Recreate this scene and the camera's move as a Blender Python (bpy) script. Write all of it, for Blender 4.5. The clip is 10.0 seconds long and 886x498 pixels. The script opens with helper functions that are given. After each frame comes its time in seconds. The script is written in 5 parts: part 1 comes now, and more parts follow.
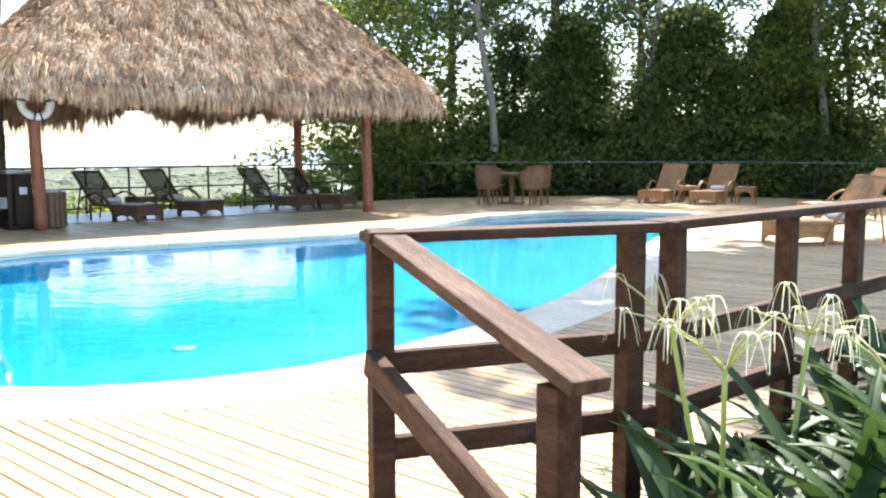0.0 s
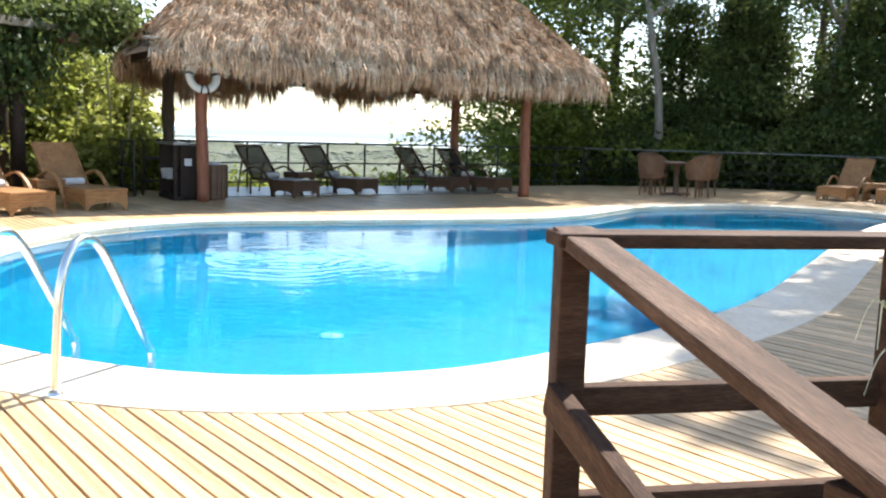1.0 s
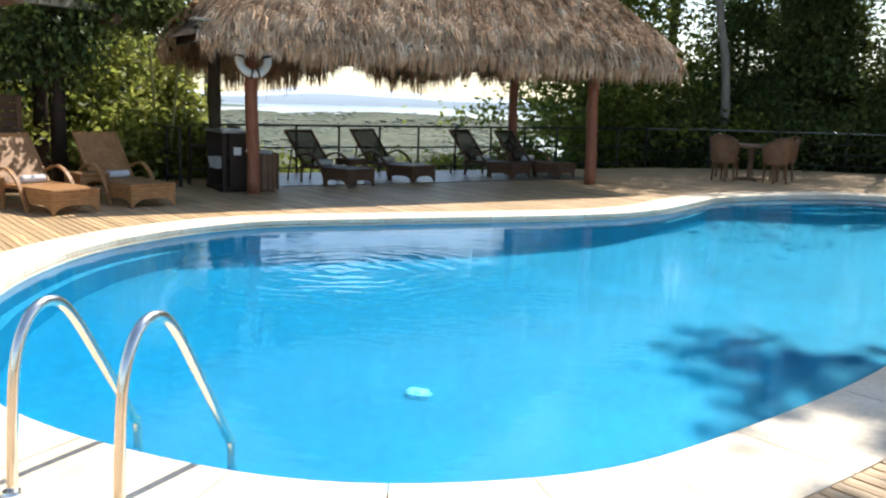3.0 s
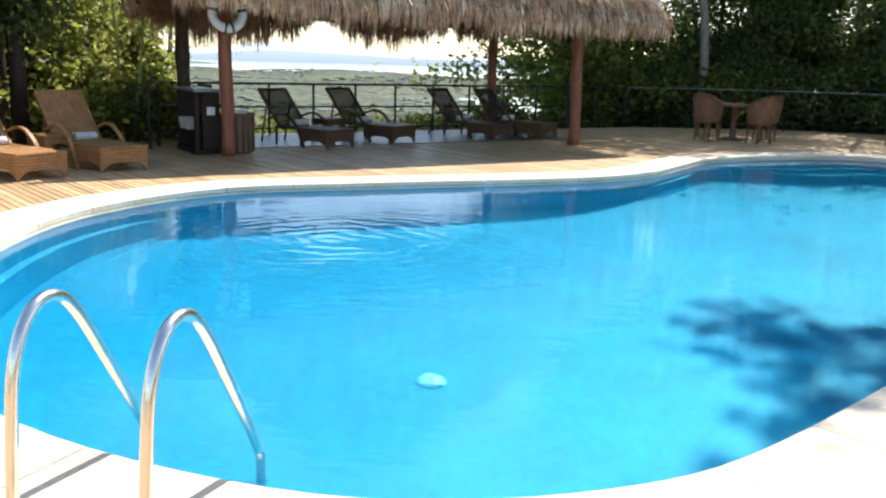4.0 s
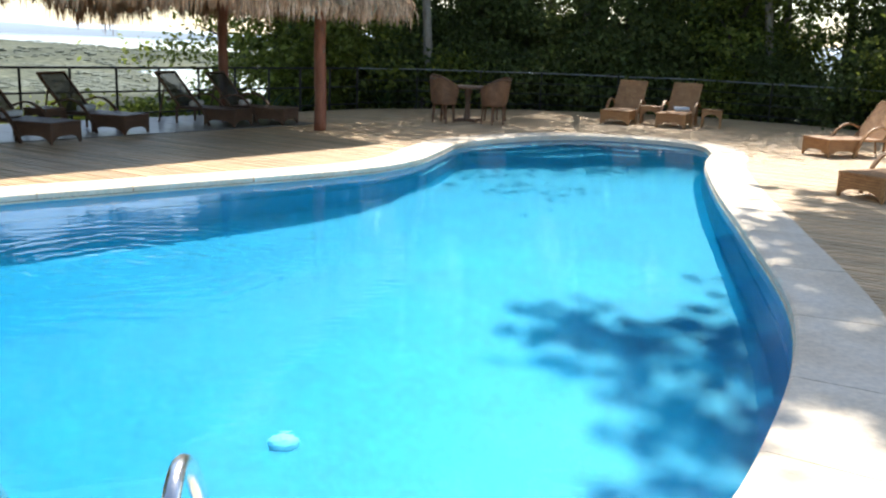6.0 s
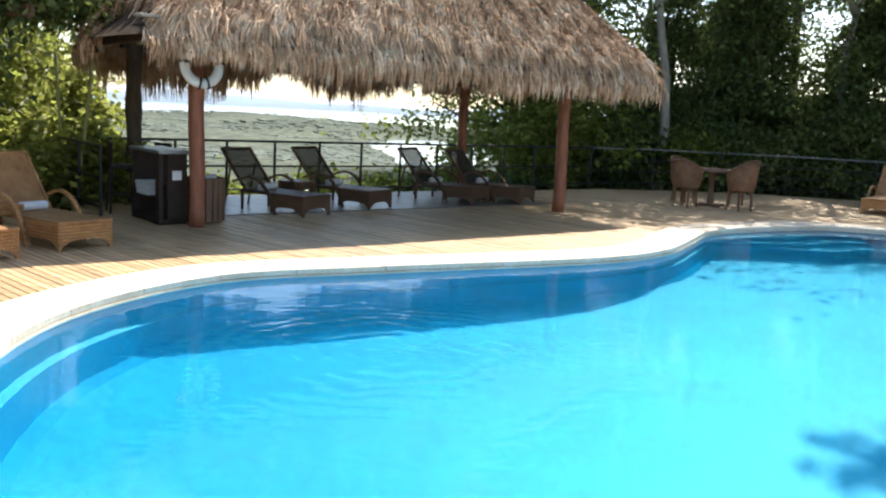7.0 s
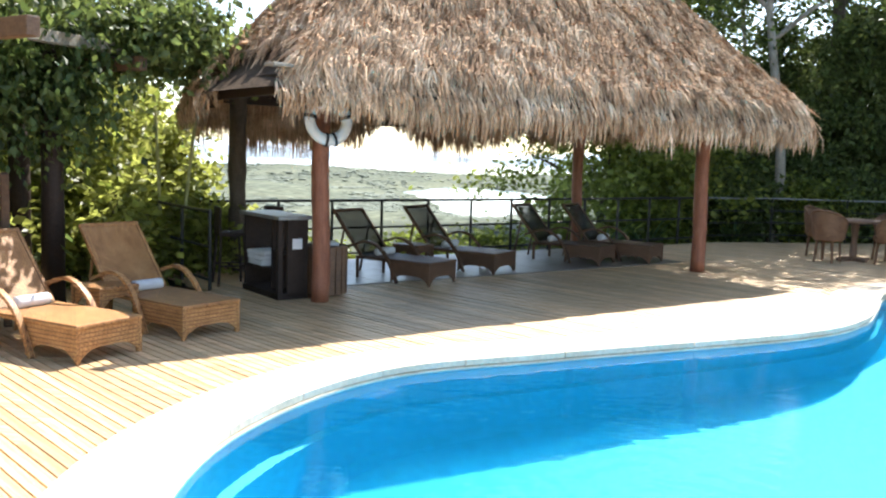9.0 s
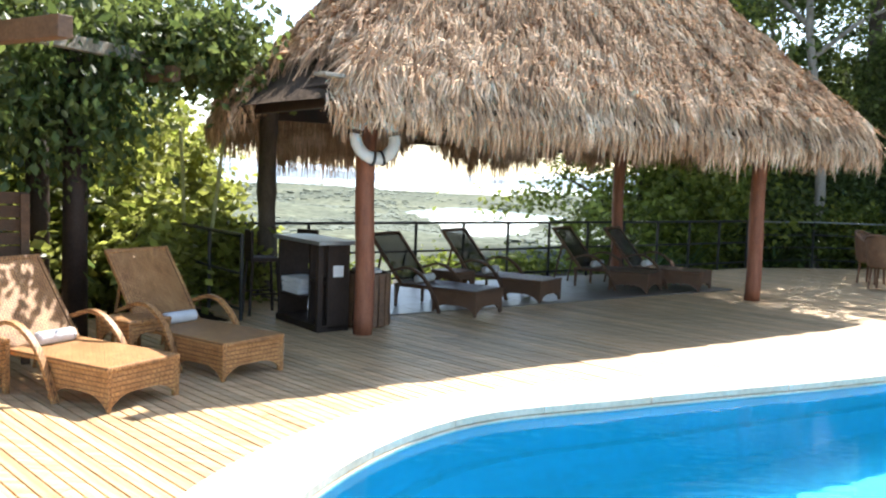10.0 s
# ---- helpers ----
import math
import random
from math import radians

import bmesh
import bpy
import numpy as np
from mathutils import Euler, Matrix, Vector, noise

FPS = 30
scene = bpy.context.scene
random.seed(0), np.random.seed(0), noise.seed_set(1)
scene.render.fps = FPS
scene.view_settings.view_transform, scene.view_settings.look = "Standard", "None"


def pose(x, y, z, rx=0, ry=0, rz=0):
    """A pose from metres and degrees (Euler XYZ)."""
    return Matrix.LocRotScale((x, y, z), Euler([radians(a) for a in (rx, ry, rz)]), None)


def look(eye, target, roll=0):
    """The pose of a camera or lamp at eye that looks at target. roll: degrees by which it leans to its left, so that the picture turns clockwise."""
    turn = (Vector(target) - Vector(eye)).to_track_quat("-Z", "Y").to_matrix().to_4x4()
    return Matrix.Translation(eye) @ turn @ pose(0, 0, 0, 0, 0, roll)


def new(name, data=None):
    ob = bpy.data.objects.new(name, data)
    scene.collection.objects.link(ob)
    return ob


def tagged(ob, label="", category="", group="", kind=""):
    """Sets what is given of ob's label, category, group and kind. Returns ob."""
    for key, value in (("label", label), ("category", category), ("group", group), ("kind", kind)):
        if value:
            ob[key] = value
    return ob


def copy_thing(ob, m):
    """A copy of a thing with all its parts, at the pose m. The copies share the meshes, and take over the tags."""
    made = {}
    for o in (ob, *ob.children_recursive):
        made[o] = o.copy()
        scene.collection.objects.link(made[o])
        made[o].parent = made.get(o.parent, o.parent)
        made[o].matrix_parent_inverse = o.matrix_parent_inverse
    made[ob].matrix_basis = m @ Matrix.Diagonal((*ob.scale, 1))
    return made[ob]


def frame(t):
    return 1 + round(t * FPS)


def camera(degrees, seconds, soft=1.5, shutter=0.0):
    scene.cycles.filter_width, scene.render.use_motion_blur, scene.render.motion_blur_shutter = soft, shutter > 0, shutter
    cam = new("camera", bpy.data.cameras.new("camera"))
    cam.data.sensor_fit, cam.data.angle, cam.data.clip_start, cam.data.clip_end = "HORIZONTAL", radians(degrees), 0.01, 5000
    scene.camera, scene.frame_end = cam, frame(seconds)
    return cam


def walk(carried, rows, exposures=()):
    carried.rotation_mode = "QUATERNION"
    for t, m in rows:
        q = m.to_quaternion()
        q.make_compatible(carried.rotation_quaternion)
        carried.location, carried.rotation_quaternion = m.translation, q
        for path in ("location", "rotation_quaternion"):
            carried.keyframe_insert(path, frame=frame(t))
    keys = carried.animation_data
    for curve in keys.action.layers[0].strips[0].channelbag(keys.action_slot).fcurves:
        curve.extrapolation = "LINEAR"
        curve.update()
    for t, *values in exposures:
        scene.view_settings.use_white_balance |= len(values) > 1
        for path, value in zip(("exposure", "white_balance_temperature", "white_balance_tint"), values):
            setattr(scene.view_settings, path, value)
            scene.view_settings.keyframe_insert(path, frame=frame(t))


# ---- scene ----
cam = camera(52.6, 10.0, soft=2.2)
EXPOSURES = [(0, 1.8), (1.0, 1.28), (2.0, 0.58), (3.5, 0.72), (5.0, 0.85), (6.5, 0.82), (7.5, 1.22), (9.0, 1.52), (10, 1.56)]
PATH = [
    (0, (-0.09, -0.124, 1.288), (-0.073, 1.863, 1.069), -0.1),
    (0.5, (-0.154, 0.193, 1.284), (-0.301, 2.177, 1.077), 1.8),
    (1, (-0.23, 0.461, 1.268), (-0.541, 2.419, 1.009), 1.7),
    (1.5, (-0.374, 0.697, 1.268), (-0.722, 2.65, 1.013), 2.0),
    (2, (-0.598, 0.971, 1.45), (-1.009, 2.907, 1.168), 3.3),
    (2.2, (-0.64, 1.05, 1.51), (-1.063, 2.983, 1.218), 2.5),
    (3.5, (-1.17, 1.676, 1.532), (-1.506, 3.612, 1.159), 1.5),
    (4, (-1.396, 1.865, 1.519), (-1.683, 3.8, 1.101), 1.7),
    (4.5, (-1.595, 2.1, 1.516), (-1.89, 4.041, 1.137), 0.8),
    (5, (-1.777, 2.334, 1.659), (-1.935, 4.272, 1.192), 2.2),
    (5.2, (-1.838, 2.404, 1.675), (-1.883, 4.335, 1.157), 3.2),
    (6.3, (-2.61, 2.556, 1.664), (-2.183, 4.47, 1.27), 1.7),
    (6.5, (-2.727, 2.678, 1.67), (-2.395, 4.618, 1.319), 0.6),
    (7, (-2.897, 3.147, 1.691), (-2.971, 5.121, 1.379), 3.0),
    (7.5, (-3.25, 3.477, 1.698), (-3.401, 5.455, 1.448), 1.6),
    (8, (-3.58, 3.836, 1.701), (-3.886, 5.803, 1.505), 1.3),
    (8.5, (-3.867, 4.179, 1.71), (-4.171, 6.144, 1.495), 3.0),
    (9, (-4.25, 4.56, 1.722), (-4.426, 6.541, 1.51), 1.7),
    (9.5, (-4.568, 4.961, 1.715), (-4.719, 6.948, 1.539), 0.6),
    (10, (-4.888, 5.349, 1.705), (-5.067, 7.334, 1.537), 2.0),
]
walk(cam, [(t, look(eye, target, roll)) for t, eye, target, roll in PATH], EXPOSURES)

# ---- light ----
SUN_AZ = (0.41, 0.91)
SUN_EL = radians(51.5)
world = bpy.data.worlds.new("sky")
scene.world = world
world.use_nodes = True
wn, wl = world.node_tree.nodes, world.node_tree.links
sky = wn.new("ShaderNodeTexSky")
sky.sky_type = "NISHITA"
sky.sun_disc = False
sky.sun_elevation = SUN_EL
sky.sun_rotation = math.atan2(SUN_AZ[0], SUN_AZ[1])
sky.air_density, sky.dust_density, sky.ozone_density = 1.0, 0.7, 1.0
wl.new(sky.outputs[0], wn["Background"].inputs[0])
wn["Background"].inputs[1].default_value = 0.15
sun = new("sun", bpy.data.lights.new("sun", "SUN"))
sun.data.energy, sun.data.angle, sun.data.color = 5.0, radians(0.45), (1.0, 0.96, 0.89)
c54 = math.cos(SUN_EL)
sun.matrix_world = look((SUN_AZ[0] * c54 * 30, SUN_AZ[1] * c54 * 30, math.sin(SUN_EL) * 30), (0, 0, 0))

# ---- materials ----


def shade(name, colours, scale=4.0, rough=0.6, bump=0.0, bump_scale=60.0, metal=0.0, stretch=(1, 1, 1), piece=0.0, translucent=0.0, spec=0.5, coords="Object", fine=0.0):
    """A surface whose colour wanders between the given ones, with grain, relief and a shift from piece to piece."""
    m = bpy.data.materials.new(name)
    m.use_nodes = True
    n, l = m.node_tree.nodes, m.node_tree.links
    p = n["Principled BSDF"]
    p.inputs["Roughness"].default_value, p.inputs["Metallic"].default_value = rough, metal
    p.inputs["Specular IOR Level"].default_value = spec
    tc, mp = n.new("ShaderNodeTexCoord"), n.new("ShaderNodeMapping")
    l.new(tc.outputs[coords], mp.inputs[0])
    mp.inputs["Scale"].default_value = stretch
    nz = n.new("ShaderNodeTexNoise")
    nz.inputs["Scale"].default_value, nz.inputs["Detail"].default_value, nz.inputs["Roughness"].default_value = scale, 8, 0.65
    l.new(mp.outputs[0], nz.inputs["Vector"])
    ramp = n.new("ShaderNodeValToRGB")
    ramp.color_ramp.elements[0].position, ramp.color_ramp.elements[1].position = 0.3, 0.7
    ramp.color_ramp.elements[0].color, ramp.color_ramp.elements[1].color = (*colours[0], 1), (*colours[-1], 1)
    for i, c in enumerate(colours[1:-1]):
        e = ramp.color_ramp.elements.new(0.3 + 0.4 * (i + 1) / (len(colours) - 1))
        e.color = (*c, 1)
    l.new(nz.outputs["Fac"], ramp.inputs[0])
    out = ramp.outputs[0]
    if fine:
        nf = n.new("ShaderNodeTexNoise")
        nf.inputs["Scale"].default_value, nf.inputs["Detail"].default_value = scale * 14, 4
        l.new(mp.outputs[0], nf.inputs["Vector"])
        mr = n.new("ShaderNodeMapRange")
        mr.inputs["From Min"].default_value, mr.inputs["From Max"].default_value = 0.3, 0.7
        mr.inputs["To Min"].default_value, mr.inputs["To Max"].default_value = 1 - fine, 1 + fine
        l.new(nf.outputs["Fac"], mr.inputs["Value"])
        hs = n.new("ShaderNodeHueSaturation")
        l.new(mr.outputs[0], hs.inputs["Value"])
        l.new(out, hs.inputs["Color"])
        out = hs.outputs[0]
    if piece:
        oi, geo = n.new("ShaderNodeObjectInfo"), n.new("ShaderNodeNewGeometry")
        add = n.new("ShaderNodeMath")
        l.new(oi.outputs["Random"], add.inputs[0])
        l.new(geo.outputs["Random Per Island"], add.inputs[1])
        fr = n.new("ShaderNodeMath")
        fr.operation = "FRACT"
        l.new(add.outputs[0], fr.inputs[0])
        mr = n.new("ShaderNodeMapRange")
        mr.inputs["To Min"].default_value, mr.inputs["To Max"].default_value = 1 - piece, 1 + piece
        l.new(fr.outputs[0], mr.inputs["Value"])
        hs = n.new("ShaderNodeHueSaturation")
        l.new(mr.outputs[0], hs.inputs["Value"])
        l.new(out, hs.inputs["Color"])
        out = hs.outputs[0]
    l.new(out, p.inputs["Base Color"])
    if bump:
        nb = n.new("ShaderNodeTexNoise")
        nb.inputs["Scale"].default_value, nb.inputs["Detail"].default_value = bump_scale, 5
        l.new(mp.outputs[0], nb.inputs["Vector"])
        b = n.new("ShaderNodeBump")
        b.inputs["Strength"].default_value, b.inputs["Distance"].default_value = bump, 0.02
        l.new(nb.outputs["Fac"], b.inputs["Height"])
        l.new(b.outputs[0], p.inputs["Normal"])
    if translucent:
        tr, mix = n.new("ShaderNodeBsdfTranslucent"), n.new("ShaderNodeMixShader")
        l.new(out, tr.inputs[0])
        mix.inputs[0].default_value = translucent
        l.new(p.outputs[0], mix.inputs[1])
        l.new(tr.outputs[0], mix.inputs[2])
        l.new(mix.outputs[0], n["Material Output"].inputs[0])
    return m


def weave_of(m, scale, strength=0.6):
    """Adds the strands of woven wicker to a material: relief, and darker gaps between them."""
    n, l = m.node_tree.nodes, m.node_tree.links
    tc = n.new("ShaderNodeTexCoord")
    chk = n.new("ShaderNodeTexBrick")
    chk.inputs["Scale"].default_value = scale
    chk.inputs["Mortar Size"].default_value, chk.inputs["Mortar Smooth"].default_value = 0.035, 0.5
    chk.inputs["Color1"].default_value, chk.inputs["Color2"].default_value, chk.inputs["Mortar"].default_value = (1, 1, 1, 1), (0.78, 0.76, 0.74, 1), (0.3, 0.26, 0.22, 1)
    mp = n.new("ShaderNodeMapping")
    mp.inputs["Rotation"].default_value = (0.6, 0.5, 0.0)
    l.new(tc.outputs["Object"], mp.inputs[0])
    l.new(mp.outputs[0], chk.inputs["Vector"])
    b = n.new("ShaderNodeBump")
    b.inputs["Strength"].default_value, b.inputs["Distance"].default_value = strength, 0.006
    l.new(chk.outputs["Color"], b.inputs["Height"])
    p = n["Principled BSDF"]
    l.new(b.outputs[0], p.inputs["Normal"])
    mix = n.new("ShaderNodeMixRGB")
    mix.blend_type = "MULTIPLY"
    mix.inputs[0].default_value = 1.0
    l.new(p.inputs["Base Color"].links[0].from_socket, mix.inputs[1])
    l.new(chk.outputs["Color"], mix.inputs[2])
    l.new(mix.outputs[0], p.inputs["Base Color"])
    return m


DECK = shade("deck_wood", [(0.37, 0.21, 0.098), (0.6, 0.4, 0.21), (0.78, 0.58, 0.36)], 2.2, 0.42, 0.35, 30, stretch=(1, 9, 9), piece=0.22, fine=0.25)
RAILWOOD = shade("dark_rail_wood", [(0.03, 0.014, 0.008), (0.062, 0.03, 0.017), (0.1, 0.052, 0.03)], 3.0, 0.65, 0.3, 40, stretch=(1, 6, 6), fine=0.3, spec=0.12)
# paler rail wood: some wear, plus sun on the slope put into colour
SUNWORNRAIL = shade("worn_sunlit_rail_wood", [(0.04, 0.019, 0.011), (0.078, 0.04, 0.023), (0.15, 0.085, 0.052)], 3.0, 0.65, 0.3, 40, stretch=(1, 6, 6), fine=0.3, spec=0.15)
POSTWOOD = shade("red_post_wood", [(0.16, 0.05, 0.025), (0.26, 0.09, 0.045), (0.33, 0.13, 0.07)], 3.0, 0.55, 0.4, 30, stretch=(5, 5, 1), fine=0.25)
DARKWOOD = shade("dark_stained_wood", [(0.022, 0.014, 0.01), (0.045, 0.028, 0.02)], 3.0, 0.65, 0.3, 30, fine=0.2, spec=0.25)
SLATWOOD = shade("brown_slat_wood", [(0.11, 0.06, 0.035), (0.2, 0.11, 0.06)], 3.0, 0.6, 0.3, 30, piece=0.2, fine=0.2)
SCREENWOOD = shade("dark_brown_slat_wood", [(0.05, 0.027, 0.015), (0.1, 0.055, 0.03)], 3.0, 0.65, 0.3, 30, piece=0.2, fine=0.2, spec=0.25)
COPING = shade("pale_coping_stone", [(0.66, 0.52, 0.35), (0.75, 0.62, 0.45), (0.8, 0.695, 0.545)], 1.8, 0.75, 0.25, 45, piece=0.06, fine=0.1)
BASIN = shade("blue_pool_plaster", [(0.0, 0.14, 0.285), (0.0, 0.17, 0.325), (0.0, 0.2, 0.375)], 1.2, 0.5, 0.1, 30, fine=0.14)
FLOORTILE = shade("grey_floor_tile", [(0.14, 0.115, 0.092), (0.21, 0.175, 0.14)], 2.0, 0.38, 0.05, 40, piece=0.1, fine=0.1)
WICKER = weave_of(shade("honey_wicker", [(0.34, 0.15, 0.047), (0.48, 0.23, 0.078), (0.57, 0.305, 0.115)], 5.0, 0.55, piece=0.08, fine=0.3), 13)
# darker copy of the wicker, with the pavilion's shade put into its colour
SHADEWICKER = weave_of(shade("shade_darkened_wicker", [(0.12, 0.06, 0.031), (0.2, 0.107, 0.06)], 5.0, 0.5, piece=0.1, fine=0.3), 22)
# chair wicker browned and darkened to carry the tree shade over the table
CHAIRWICKER = weave_of(shade("tree_shaded_wicker", [(0.17, 0.075, 0.032), (0.25, 0.12, 0.055), (0.33, 0.175, 0.085)], 5.0, 0.55, piece=0.08, fine=0.3), 22)
MESH = shade("black_sling_mesh", [(0.025, 0.023, 0.02), (0.05, 0.045, 0.04)], 6.0, 0.6, fine=0.2)
METAL = shade("dark_fence_metal", [(0.012, 0.012, 0.012), (0.03, 0.028, 0.025)], 5.0, 0.45, 0.1, 60, metal=0.3)
GALV = shade("grey_rail_metal", [(0.2, 0.2, 0.19), (0.3, 0.3, 0.29)], 5.0, 0.4, metal=0.4)
STEEL = shade("brushed_steel", [(0.72, 0.68, 0.62), (0.82, 0.79, 0.74)], 12.0, 0.22, 0.05, 80, metal=1.0)
WHITE = shade("white_plastic", [(0.74, 0.76, 0.77), (0.82, 0.83, 0.83)], 4.0, 0.4, fine=0.05)
TOWEL = shade("white_towel", [(0.7, 0.68, 0.66), (0.82, 0.8, 0.78)], 9.0, 0.95, 0.7, 200)
BLACK = shade("black_strap", [(0.015, 0.016, 0.02), (0.04, 0.04, 0.045)], 8.0, 0.6)
THATCH = shade("dry_palm_thatch", [(0.25, 0.135, 0.075), (0.54, 0.35, 0.21), (0.83, 0.63, 0.44)], 3.2, 0.85, piece=0.3, fine=0.25, spec=0.15)
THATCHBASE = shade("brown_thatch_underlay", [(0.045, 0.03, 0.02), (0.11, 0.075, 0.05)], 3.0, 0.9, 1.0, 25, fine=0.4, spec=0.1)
BARK = shade("brown_bark", [(0.06, 0.042, 0.03), (0.13, 0.1, 0.075)], 3.0, 0.85, 0.8, 18, stretch=(4, 4, 1), fine=0.3)
PALEBARK = shade("pale_grey_bark", [(0.2, 0.17, 0.13), (0.36, 0.32, 0.26)], 3.0, 0.8, 0.6, 18, stretch=(3, 3, 1), fine=0.3)
BAMBOO = shade("yellow_green_cane", [(0.3, 0.3, 0.12), (0.45, 0.43, 0.2)], 3.0, 0.5, stretch=(1, 1, 4), fine=0.2)
# leaf greens rise in brightness; part of each plant's sunlit look is coloured in
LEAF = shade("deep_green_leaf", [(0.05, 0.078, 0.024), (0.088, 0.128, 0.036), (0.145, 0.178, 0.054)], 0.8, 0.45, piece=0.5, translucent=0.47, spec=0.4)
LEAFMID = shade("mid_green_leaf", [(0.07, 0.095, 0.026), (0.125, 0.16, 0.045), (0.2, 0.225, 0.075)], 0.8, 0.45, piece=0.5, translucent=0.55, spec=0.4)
LEAFSUN = shade("sunlit_yellow_green_leaf", [(0.13, 0.165, 0.03), (0.22, 0.26, 0.05), (0.33, 0.355, 0.1)], 0.9, 0.42, piece=0.45, translucent=0.68, spec=0.45)
LEAFBAMBOO = shade("sun_brightened_bamboo_leaf", [(0.2, 0.22, 0.045), (0.32, 0.34, 0.08), (0.46, 0.46, 0.15)], 0.9, 0.42, piece=0.45, translucent=0.65, spec=0.45)
LEAFSTRAP = shade("strap_leaf_green", [(0.032, 0.06, 0.015), (0.065, 0.105, 0.027)], 2.0, 0.45, piece=0.35, translucent=0.3, spec=0.3)
PETAL = shade("cream_white_petal", [(0.72, 0.7, 0.42), (0.82, 0.8, 0.6)], 6.0, 0.5, translucent=0.35)
PEDICEL = shade("pale_yellow_flower_stem", [(0.5, 0.5, 0.16), (0.65, 0.62, 0.28)], 4.0, 0.5, translucent=0.3)
STALK = shade("pale_green_stalk", [(0.32, 0.36, 0.07), (0.48, 0.5, 0.13)], 4.0, 0.5)
SOIL = shade("dark_soil", [(0.05, 0.035, 0.022), (0.1, 0.075, 0.05)], 2.0, 0.95, 0.8, 20, fine=0.3)
# distance haze is mixed into both land colours, palest at the far shore
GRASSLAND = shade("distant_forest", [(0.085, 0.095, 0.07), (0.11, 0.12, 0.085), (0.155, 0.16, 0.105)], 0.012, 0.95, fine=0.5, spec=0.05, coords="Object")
FARLAND = shade("haze_paled_far_shore", [(0.12, 0.15, 0.13), (0.17, 0.2, 0.17)], 0.01, 0.95, fine=0.3, spec=0.0)
HILLS = shade("haze_glow_mountains", [(0.5, 0.56, 0.62), (0.58, 0.63, 0.68)], 0.004, 1.0, spec=0.0)
LABELW = shade("white_label", [(0.7, 0.7, 0.7), (0.8, 0.8, 0.8)], 4, 0.5)


def water_material():
    m = bpy.data.materials.new("pool_water")
    m.use_nodes = True
    n, l = m.node_tree.nodes, m.node_tree.links
    n.remove(n["Principled BSDF"])
    tr, gl, fz, mix = n.new("ShaderNodeBsdfRefraction"), n.new("ShaderNodeBsdfGlossy"), n.new("ShaderNodeFresnel"), n.new("ShaderNodeMixShader")
    tr.inputs[0].default_value = (0.3, 0.9, 0.96, 1)
    tr.inputs["Roughness"].default_value, tr.inputs["IOR"].default_value = 0.0, 1.33
    gl.inputs["Roughness"].default_value = 0.015
    fz.inputs[0].default_value = 1.33
    tc = n.new("ShaderNodeTexCoord")
    n1, n2 = n.new("ShaderNodeTexNoise"), n.new("ShaderNodeTexNoise")
    n1.inputs["Scale"].default_value, n1.inputs["Detail"].default_value = 1.3, 3
    n2.inputs["Scale"].default_value, n2.inputs["Detail"].default_value = 7.5, 3
    mp = n.new("ShaderNodeMapping")
    mp.inputs["Scale"].default_value = (0.8, 1.5, 1)
    l.new(tc.outputs["Object"], mp.inputs[0])
    l.new(mp.outputs[0], n1.inputs["Vector"])
    l.new(mp.outputs[0], n2.inputs["Vector"])
    b1, b2, b3 = n.new("ShaderNodeBump"), n.new("ShaderNodeBump"), n.new("ShaderNodeBump")
    b1.inputs["Strength"].default_value, b1.inputs["Distance"].default_value = 1.0, 0.0045
    b2.inputs["Strength"].default_value, b2.inputs["Distance"].default_value = 1.0, 0.0019
    b3.inputs["Strength"].default_value, b3.inputs["Distance"].default_value = 1.0, 0.0015
    l.new(n1.outputs["Fac"], b1.inputs["Height"])
    l.new(n2.outputs["Fac"], b2.inputs["Height"])
    # rings spreading from a drip
    off = n.new("ShaderNodeMapping")
    off.inputs["Location"].default_value = (3.45, -9.3, 0.12)
    l.new(tc.outputs["Object"], off.inputs[0])
    ln = n.new("ShaderNodeVectorMath")
    ln.operation = "LENGTH"
    l.new(off.outputs[0], ln.inputs[0])
    sn, dv = n.new("ShaderNodeMath"), n.new("ShaderNodeMath")
    mu = n.new("ShaderNodeMath")
    mu.operation, mu.inputs[1].default_value = "MULTIPLY", 30.0
    wob, bend, far = n.new("ShaderNodeTexNoise"), n.new("ShaderNodeMath"), n.new("ShaderNodeMath")
    wob.inputs["Scale"].default_value, wob.inputs["Detail"].default_value = 1.6, 2
    l.new(tc.outputs["Object"], wob.inputs["Vector"])
    bend.operation, bend.inputs[1].default_value = "MULTIPLY", 0.55
    l.new(wob.outputs["Fac"], bend.inputs[0])
    l.new(ln.outputs["Value"], far.inputs[0])
    l.new(bend.outputs[0], far.inputs[1])
    l.new(far.outputs[0], mu.inputs[0])
    sn.operation = "SINE"
    l.new(mu.outputs[0], sn.inputs[0])
    fall = n.new("ShaderNodeMapRange")
    fall.inputs["From Min"].default_value, fall.inputs["From Max"].default_value = 0.1, 2.0
    fall.inputs["To Min"].default_value, fall.inputs["To Max"].default_value = 1.0, 0.0
    l.new(ln.outputs["Value"], fall.inputs["Value"])
    dv.operation = "MULTIPLY"
    l.new(sn.outputs[0], dv.inputs[0])
    l.new(fall.outputs[0], dv.inputs[1])
    l.new(dv.outputs[0], b3.inputs["Height"])
    l.new(b1.outputs[0], b2.inputs["Normal"])
    l.new(b2.outputs[0], b3.inputs["Normal"])
    l.new(b3.outputs[0], gl.inputs["Normal"])
    l.new(b3.outputs[0], fz.inputs["Normal"])
    l.new(b3.outputs[0], tr.inputs["Normal"])
    l.new(fz.outputs[0], mix.inputs[0])
    # fine particles in the water scatter a little light
    haze, cloud = n.new("ShaderNodeBsdfDiffuse"), n.new("ShaderNodeMixShader")
